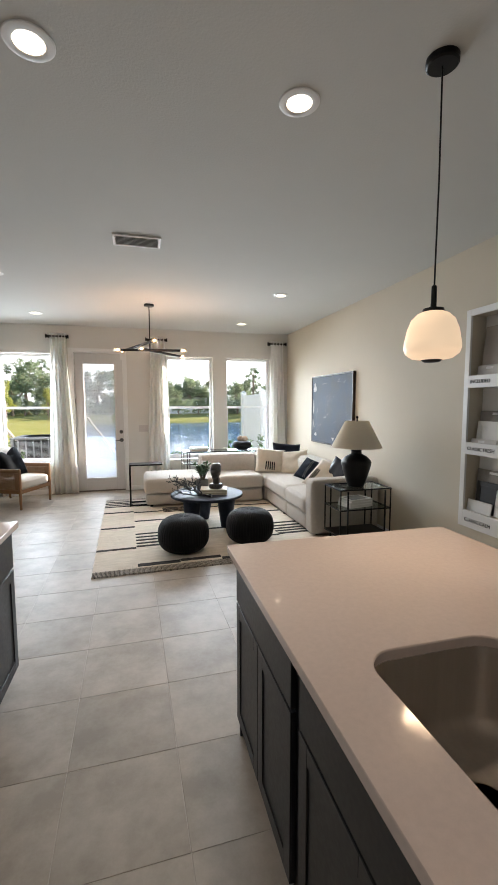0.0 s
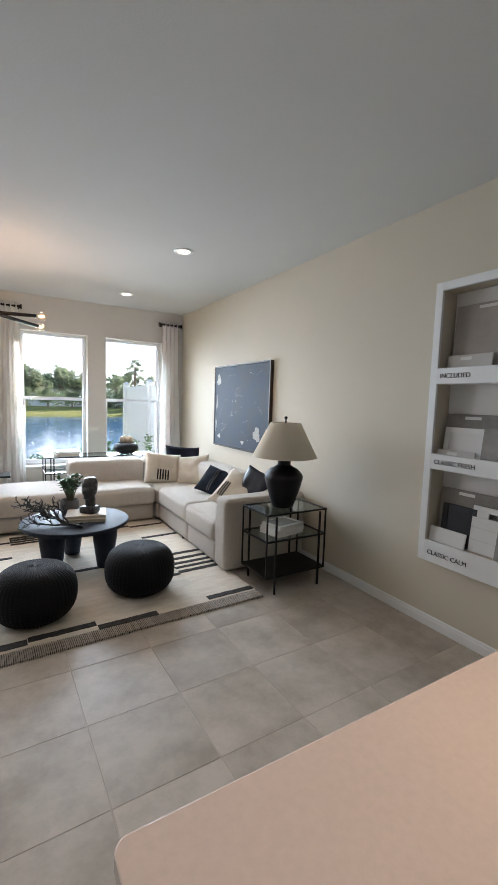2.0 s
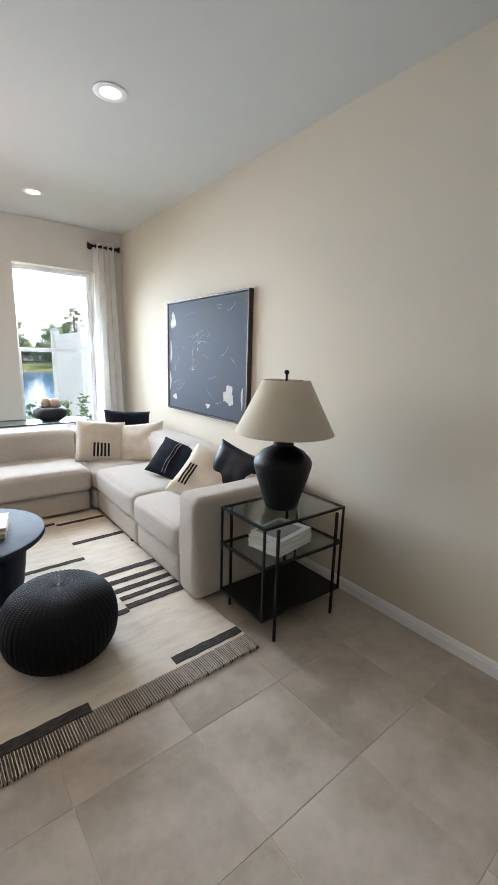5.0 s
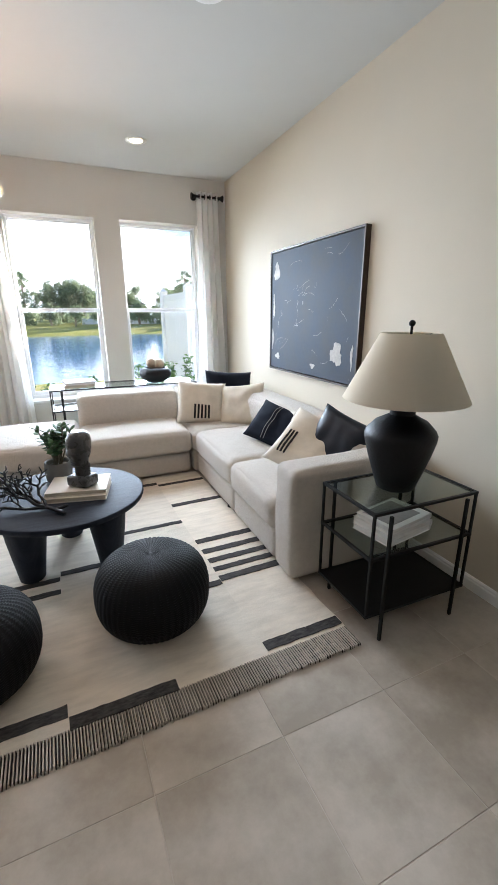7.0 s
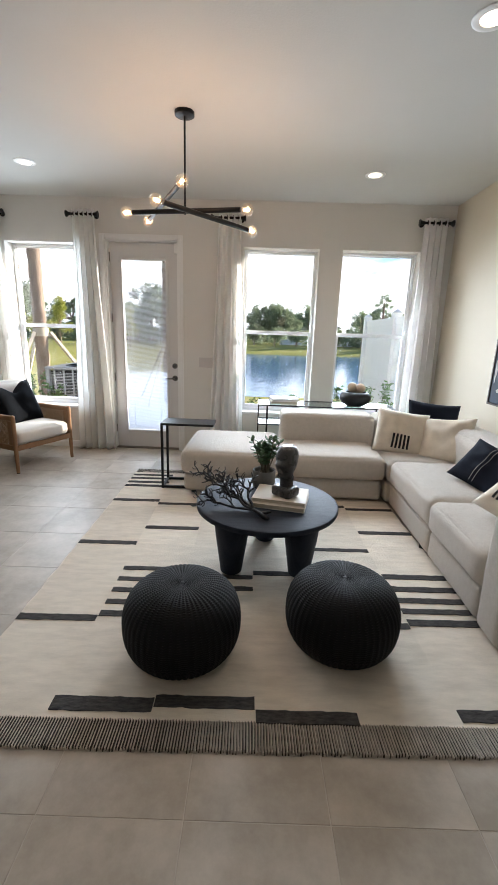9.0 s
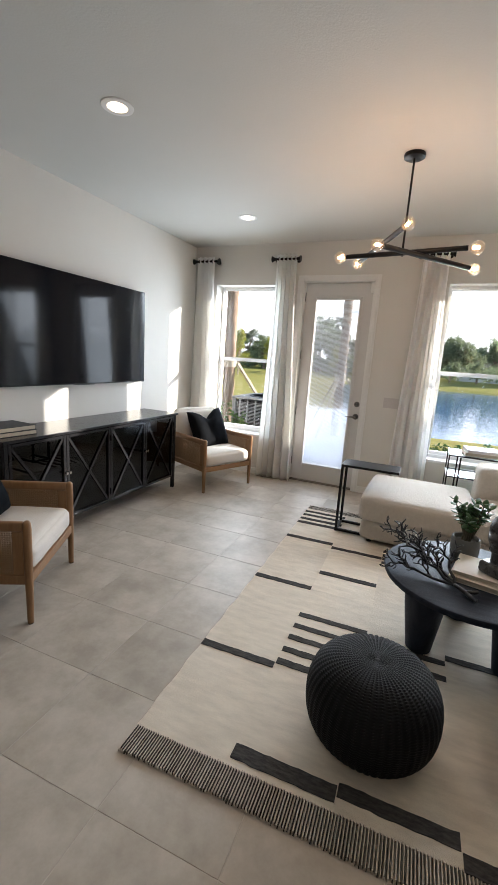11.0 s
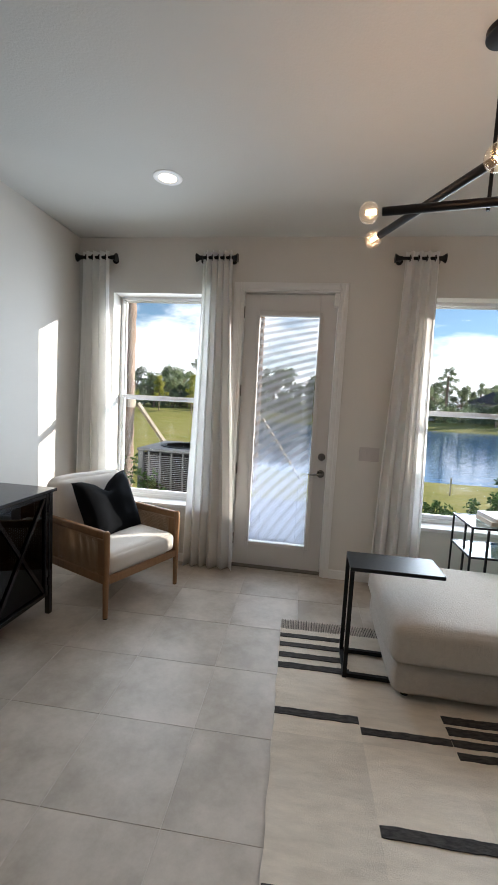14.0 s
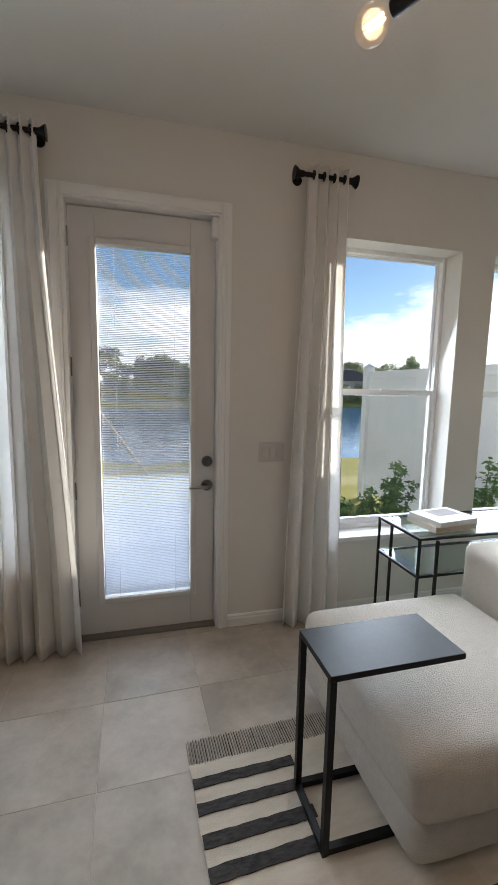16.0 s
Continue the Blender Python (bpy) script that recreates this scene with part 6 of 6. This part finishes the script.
def ground():
    xs = [-900, -400, -200, -120, -80, -60, -45, -35] + [-28 + 1.0 * i for i in range(77)] + [52, 60, 75, 100, 150, 250, 450, 900]
    ys = [-900, -300, -80, -20, 0, 5] + [8.55 + 0.8 * i for i in range(64)] + [63, 70, 80, 100, 140, 220, 400, 900]
    bm = bmesh.new()
    rows = [[bm.verts.new((x, y, ground_height(x, y) if y > 8 else -0.15)) for x in xs] for y in ys]
    for a, b in zip(rows, rows[1:]):
        for i in range(len(xs) - 1):
            bm.faces.new((a[i], a[i + 1], b[i + 1], b[i]))
    structure("ground", bm, M_GRASS, "mown lawn sloping down to a lake", "lawn", 179)
    bm = bmesh.new()
    n = 40
    rows = [[bm.verts.new((-40 + 130 * i / n, 12 + 45 * j / n, -0.62)) for i in range(n + 1)] for j in range(n + 1)]
    for a, b in zip(rows, rows[1:]):
        for i in range(n):
            bm.faces.new((a[i], a[i + 1], b[i + 1], b[i]))
    structure("water", bm, M_WATER, "rippled lake behind the house", "lake", 179)


ground()
M_PATIO = material("patio_concrete", (0.30, 0.29, 0.27), 0.9, 0, 60, 0.002, 0.2, 0.15, 2)
structure("patio", B(-0.95, 8.47, -0.25, 1.0, 11.2, -0.04, bevel=0.01), M_PATIO, "small concrete patio slab outside the door", "patio")


def leaf_cloud(rng, centres, count, size, mat, parent, name="crown"):
    """Many small leaf blades scattered through clumps."""
    vs, fs = [], []
    for _ in range(count):
        c, r = rng.choice(centres)
        while True:
            p = Vector((rng.uniform(-1, 1), rng.uniform(-1, 1), rng.uniform(-1, 1)))
            if p.length < 1:
                break
        p = Vector(c) + p * r * (0.55 + 0.45 * rng.random())
        d = Vector((rng.gauss(0, 1), rng.gauss(0, 1), rng.gauss(0, 0.6))).normalized()
        e = d.cross(Vector((rng.gauss(0, 1), rng.gauss(0, 1), rng.gauss(0, 1)))).normalized()
        s = size * rng.uniform(0.6, 1.3)
        k = len(vs)
        vs += [p - d * s, p + e * s * 0.42 - d * s * 0.1, p + d * s, p - e * s * 0.42 + d * s * 0.1]
        fs.append((k, k + 1, k + 2, k + 3))
    me = bpy.data.meshes.new(name)
    me.from_pydata([tuple(v) for v in vs], [], fs)
    me.materials.append(mat)
    o = new(name, me)
    o.parent = parent
    return o


def far_tree(kind, seed):
    rng = random.Random(seed)
    label = {"oak": "broad dark green oak on the far bank", "pine": "tall thin pine on the far bank", "low": "low round green tree on the far bank", "young": "young yellow-green tree on the lawn beside the lake"}[kind]
    t = thing("tree", pose(0, 0, 0), label, "tree", "young trees" if kind == "young" else "far trees")
    bm = bmesh.new()
    hgt = {"oak": 3.2, "pine": 7.5, "low": 1.3, "young": 2.4}[kind]
    tube(bm, (0, 0, -0.2), (0.1, 0, hgt), {"low": 0.15, "young": 0.06}.get(kind, 0.28), 0.04 if kind == "young" else 0.13, 8)
    cs = []
    if kind == "oak":
        for k in range(24):
            a = rng.uniform(0, 6.28)
            r = rng.uniform(0.4, 3.4)
            c = (r * math.cos(a), r * math.sin(a), rng.uniform(1.6, 6.6) - 0.3 * r)
            cs.append((c, rng.uniform(0.7, 1.35)))
            tube(bm, (0.1, 0, hgt * 0.9), c, 0.10, 0.03, 5)
        n, s = 4200, 0.19
    elif kind == "pine":
        for k in range(22):
            a = rng.uniform(0, 6.28)
            z = rng.uniform(4.4, 8.6)
            r = rng.uniform(0.3, 2.1) * (9.2 - z) / 3.2
            c = (r * math.cos(a), r * math.sin(a), z)
            cs.append((c, rng.uniform(0.35, 0.7)))
            tube(bm, (0.08, 0, z - 0.4), c, 0.06, 0.02, 5)
        n, s = 2200, 0.16
    elif kind == "young":
        for k in range(20):
            a = rng.uniform(0, 6.28)
            z = rng.uniform(1.3, 4.0)
            r = rng.uniform(0.1, 1.0) * (4.5 - z) / 2.6
            c = (r * math.cos(a), r * math.sin(a), z)
            cs.append((c, rng.uniform(0.25, 0.5)))
            tube(bm, (0.05, 0, z * 0.55), c, 0.03, 0.01, 5)
        n, s = 2400, 0.10
    else:
        for k in range(9):
            a = rng.uniform(0, 6.28)
            r = rng.uniform(0.1, 1.1)
            c = (r * math.cos(a), r * math.sin(a), rng.uniform(1.0, 2.7))
            cs.append((c, rng.uniform(0.5, 0.8)))
        n, s = 1200, 0.16
    part("trunk", bm, M_BARK, t)
    leaf_cloud(rng, cs, n, s, M_YOUNG if kind == "young" else M_FOLIAGE, t)
    return t


rng = random.Random(77)
MODELS = {"oak": [far_tree("oak", 1), far_tree("oak", 2), far_tree("oak", 3)], "pine": [far_tree("pine", 4), far_tree("pine", 5)], "low": [far_tree("low", 6), far_tree("low", 7)], "young": [far_tree("young", 8), far_tree("young", 9)]}
used = set()


def plant_tree(kind, x, y, s):
    z = ground_height(x, y)
    pool = [o for o in MODELS[kind] if o not in used]
    m = Matrix.Translation((x, y, z)) @ Matrix.Rotation(rng.uniform(0, 6.28), 4, "Z")
    if pool:
        o = pool[0]
        used.add(o)
        o.matrix_world = m @ Matrix.Scale(s, 4)
    else:
        src = rng.choice(MODELS[kind])
        s *= 0.8 if kind == "pine" else 1.0
        keep = src.scale.copy()
        src.scale = (s, s, s)
        copy_thing(src, m)
        src.scale = keep


for k in range(44):
    a = radians(-34 + 72 * (k + rng.uniform(-0.3, 0.3)) / 44)
    dist = rng.uniform(62, 84)
    kind = rng.choice(("oak", "oak", "oak", "oak", "oak", "pine", "low"))
    plant_tree(kind, dist * math.sin(a) + 0.5, 5 + dist * math.cos(a), rng.uniform(0.72, 1.05) * (1.25 if a < -0.2 else 1.0))
for k in range(12):
    plant_tree(rng.choice(("low", "low", "oak")), -30 + 1.7 * k + rng.uniform(-1, 1), rng.uniform(58, 66), rng.uniform(0.5, 0.8))
for k in range(30):
    plant_tree("low", -38 + 3.1 * k + rng.uniform(-1, 1), 60 + rng.uniform(-3, 3), rng.uniform(0.7, 1.1))

for tx, ty, ts in ((-15.6, 38.5, 1.0), (-18.8, 41.0, 0.9), (-12.6, 47.5, 1.0), (-22.5, 44.0, 1.1), (-17.4, 50.5, 0.95), (-9.8, 53.0, 0.9)):
    plant_tree("young", tx, ty, ts)


def far_fence(x0, x1, y):
    """A low white fence run on the far bank: rails, posts and boards."""
    f = thing("fence", pose(x0, y, ground_height((x0 + x1) / 2, y)), "low white vinyl fence along the far bank", "fence")
    n = int((x1 - x0) / 2.4)
    for k in range(n + 1):
        px = (x1 - x0) * k / n
        part("post", B(px - 0.07, -0.07, -0.4, px + 0.07, 0.07, 0.86), M_FENCE, f)
        if k < n:
            part("panel", B(px + 0.07, -0.025, -0.3, px + (x1 - x0) / n - 0.07, 0.025, 0.76), M_FENCE, f)
    return f


far_fence(3.8, 17.0, 66.0)


def far_thicket():
    """Low scrub along the far bank, too fine to count."""
    rg = random.Random(90)
    cs = []
    for k in range(420):
        a = radians(rg.uniform(-40, 45))
        dist = rg.uniform(57, 68)
        x, y = dist * math.sin(a), 5 + dist * math.cos(a)
        cs.append(((x, y, ground_height(x, y) + rg.uniform(0.2, 1.7)), rg.uniform(0.6, 1.2)))
    o = leaf_cloud(rg, cs, 30000, 0.22, M_FOLIAGE, None, "far_thicket")
    return tagged(o, "dense green scrub along the far bank", "undergrowth", kind="stuff")


far_thicket()


def far_house(x, y, w, turn):
    h = thing("house", pose(x, y, ground_height(x, y), 0, 0, turn), "pale one-storey house with a grey hip roof across the lake", "house", "far houses")
    part("wall", B(-w / 2, 0, -0.3, w / 2, 7, 2.7), M_STUCCO, h)
    bm = bmesh.new()
    e = 0.5
    lo = [bm.verts.new(p) for p in ((-w / 2 - e, -e, 2.7), (w / 2 + e, -e, 2.7), (w / 2 + e, 7 + e, 2.7), (-w / 2 - e, 7 + e, 2.7))]
    up = [bm.verts.new(p) for p in ((-w / 2 + 3, 3.5, 4.6), (w / 2 - 3, 3.5, 4.6))]
    bm.faces.new(list(reversed(lo)))
    bm.faces.new((lo[0], lo[1], up[1], up[0]))
    bm.faces.new((lo[1], lo[2], up[1]))
    bm.faces.new((lo[2], lo[3], up[0], up[1]))
    bm.faces.new((lo[3], lo[0], up[0]))
    part("roof", bm, M_ROOFTILE, h, "grey shingle hip roof")
    for k in range(4):
        xx = -w / 2 + 1.4 + k * (w - 2.8) / 3
        part("window", B(xx - 0.6, -0.05, 0.8, xx + 0.6, 0.02, 2.1), M_FARGLASS, h, "dark window")
    return h


for hx, hy, hw, ht in ((9, 84, 13, 4), (29, 66, 14, -14)):
    far_house(hx, hy, hw, ht)


def privacy_fence():
    f = thing("fence", pose(3.40, 0, 0), "tall white vinyl privacy fence beside the house", "fence")
    for y in (11.80, 9.95, 8.70):
        p = part("post", B(-0.065, y - 0.065, -0.4, 0.065, y + 0.065, 1.86, bevel=0.004, seg=1), M_FENCE, f)
        bm = bmesh.new()
        bmesh.ops.create_cone(bm, cap_ends=True, segments=4, radius1=0.11, radius2=0.01, depth=0.06, matrix=Matrix.Translation((0, y, 1.89)) @ Matrix.Rotation(radians(45), 4, "Z"))
        part("cap", bm, M_FENCE, p)
    for y0, y1 in ((10.015, 11.735), (8.765, 9.885)):
        part("rail", B(-0.025, y0, 1.68, 0.025, y1, 1.79, bevel=0.003, seg=1), M_FENCE, f)
        part("rail", B(-0.025, y0, -0.12, 0.025, y1, 0.02, bevel=0.003, seg=1), M_FENCE, f)
        n = int((y1 - y0) / 0.28)
        for k in range(n):
            a = y0 + (y1 - y0) * k / n
            part("board", B(-0.012, a + 0.002, 0.02, 0.012, a + (y1 - y0) / n - 0.002, 1.68), M_FENCE, f)
    return f


privacy_fence()


def air_conditioner():
    x0, y0, w, h = -1.74, 9.02, 0.92, 0.95
    c = thing("ac_unit", pose(x0, y0, -0.06), "grey outdoor air-conditioning condenser with louvred sides", "air conditioner")
    part("pad", B(-0.06, -0.06, -0.12, w + 0.06, w + 0.06, 0.04), M_PATIO, c, "concrete pad")
    part("core", B(0.05, 0.05, 0.04, w - 0.05, w - 0.05, h - 0.02), M_BLACK, c, "dark coil core")
    for x, y in ((0, 0), (w - 0.06, 0), (0, w - 0.06), (w - 0.06, w - 0.06)):
        part("corner_post", B(x, y, 0.04, x + 0.06, y + 0.06, h, bevel=0.01), M_ACMETAL, c)
    for k in range(6):
        part("rib", B(0.06 + 0.132 * k + 0.06, 0.003, 0.04, 0.06 + 0.132 * k + 0.075, 0.03, h), M_ACMETAL, c)
    bm = bmesh.new()
    for k in range(39):
        z = 0.08 + k * 0.0215
        box(bm, 0.06, 0.012, z, w - 0.06, 0.030, z + 0.006)
        box(bm, w - 0.030, 0.06, z, w - 0.012, w - 0.06, z + 0.006)
        box(bm, 0.012, 0.06, z, 0.030, w - 0.06, z + 0.006)
    part("louvres", bm, M_ACMETAL, c)
    bm = bmesh.new()
    box(bm, -0.01, -0.01, h, w + 0.01, w + 0.01, h + 0.035, 0.012, 2)
    part("lid", bm, M_ACMETAL, c)
    bm = bmesh.new()
    for k in range(7):
        r = 0.06 + 0.045 * k
        lathe(bm, [(r, h + 0.036), (r + 0.006, h + 0.036), (r + 0.006, h + 0.045), (r, h + 0.045)], 32, (w / 2, w / 2, 0))
    part("fan_grille", bm, M_BLACK, c)
    return c


air_conditioner()


def braced_palm(x, y, seed):
    """A newly planted palm: only its trunk, strap and timber braces show."""
    rg = random.Random(seed)
    z0 = ground_height(x, y)
    p = thing("palm_tree", pose(x, y, z0), "young palm with a rough brown trunk held by timber braces", "palm tree", "braced palms")
    n, m = 24, 60
    bm = bmesh.new()
    rings = []
    for j in range(m + 1):
        v = j / m
        r = 0.120 - 0.015 * v + 0.004 * (1 if j % 4 < 2 else -1)
        rings.append([bm.verts.new(((r + rg.uniform(-0.008, 0.008)) * math.cos(2 * math.pi * i / n), (r + rg.uniform(-0.008, 0.008)) * math.sin(2 * math.pi * i / n), -0.1 + v * 5.6)) for i in range(n)])
    for a, b in zip(rings, rings[1:]):
        for i in range(n):
            bm.faces.new((a[i], a[(i + 1) % n], b[(i + 1) % n], b[i]))
    bm.faces.new(rings[-1])
    part("trunk", bm, M_BARK, p, "rough brown trunk", 40)
    part("strap", lathe(bmesh.new(), [(0.11, 1.45), (0.14, 1.45), (0.14, 1.60), (0.11, 1.60)], 24), M_LUMBER, p, "timber batten collar")
    for k in range(3):
        a = 0.35 + k * 2.094
        c, s = math.cos(a), math.sin(a)
        part("brace", tube(bmesh.new(), (0.17 * c, 0.17 * s, 1.52), (1.25 * c, 1.25 * s, 0.0), 0.038, n=4), M_LUMBER, p, "timber brace")
    bm = bmesh.new()
    for k in range(22):
        a = k * 2.4
        el = rg.uniform(-0.5, 1.0)
        q = Vector((0, 0, 5.5))
        d = Vector((math.cos(a) * math.cos(el), math.sin(a) * math.cos(el), math.sin(el)))
        for t in range(8):
            q2 = q + d * 0.24
            side = d.cross(Vector((0, 0, 1))).normalized()
            for sg in (-1, 1):
                for u in range(3):
                    b0 = q.lerp(q2, u / 3)
                    tip = b0 + side * sg * (0.42 - 0.03 * t) + d * 0.15 - Vector((0, 0, 0.12))
                    bm.faces.new([bm.verts.new(b0), bm.verts.new(b0 + d * 0.03), bm.verts.new(tip)])
            d = (d - Vector((0, 0, 0.13))).normalized()
            q = q2
    part("fronds", bm, M_SHRUB, p)
    return p


braced_palm(-2.85, 11.1, 1)
braced_palm(-1.15, 14.2, 2)


def shrub(x, y, h, w, seed, label):
    rg = random.Random(seed)
    s = thing("shrub", pose(x, y, ground_height(x, y)), label, "shrub", "shrubs under the windows")
    bm = bmesh.new()
    cs = []
    for k in range(11):
        a = rg.uniform(0, 6.28)
        r = rg.uniform(0.1, 0.5) * w
        tip = Vector((r * math.cos(a), 0.6 * r * math.sin(a), h * rg.uniform(0.6, 1.0)))
        base = tip * 0.1
        base.z = 0
        tube(bm, base, tip, 0.006, 0.003, 6)
        for t in range(6):
            q = base.lerp(tip, 0.35 + 0.65 * t / 5)
            cs.append((tuple(q), 0.075))
    part("stems", bm, M_STEM, s)
    leaf_cloud(rg, cs, 1700, 0.032, M_SHRUB, s, "leaves")
    return s


for sx, sy, sh, sw, sd in ((2.02, 8.95, 1.02, 0.5, 1), (1.62, 8.98, 0.80, 0.5, 2), (1.25, 8.95, 0.72, 0.5, 3), (2.50, 8.98, 0.95, 0.55, 4), (2.92, 8.95, 1.0, 0.5, 5), (-1.95, 8.98, 1.0, 0.5, 6), (-1.55, 8.95, 0.80, 0.4, 7)):
    shrub(sx, sy, sh, sw, sd, "leafy green shrub planted under the window")
st = thing("stake", pose(3.45, 14.75, ground_height(3.45, 14.75)), "thin orange marker stake in the lawn", "stake")
part("post", B(-0.015, -0.01, -0.1, 0.015, 0.01, 0.42), M_LUMBER, st)

# ---- floor tiles ----
PT, ROT = 0.458, radians(1.4)
M_FLOORTILE = Matrix.Translation((2.077, 4.113, 0)) @ Matrix.Rotation(ROT, 4, "Z")
g = 0.0016
bm = box(bmesh.new(), g, g, -0.012, PT - g, PT - g, 0.0, 0.001, 1)
tile_mesh = bpy.data.meshes.new("floor_tile")
bmesh.ops.recalc_face_normals(bm, faces=bm.faces)
bm.to_mesh(tile_mesh)
bm.free()
tile_mesh.materials.append(M_TILE)
for i in range(-10, 4):
    for j in range(-14, 10):
        c = M_FLOORTILE @ Vector(((i + 0.5) * PT, (j + 0.5) * PT, 0))
        if XW - 0.2 < c.x < XE + 0.2 and YS - 0.2 < c.y < YN + 0.2:
            t_ob = new("floor_tile", tile_mesh)
            t_ob.matrix_world = M_FLOORTILE @ Matrix.Translation((i * PT, j * PT, 0))
            t_ob.parent = floor
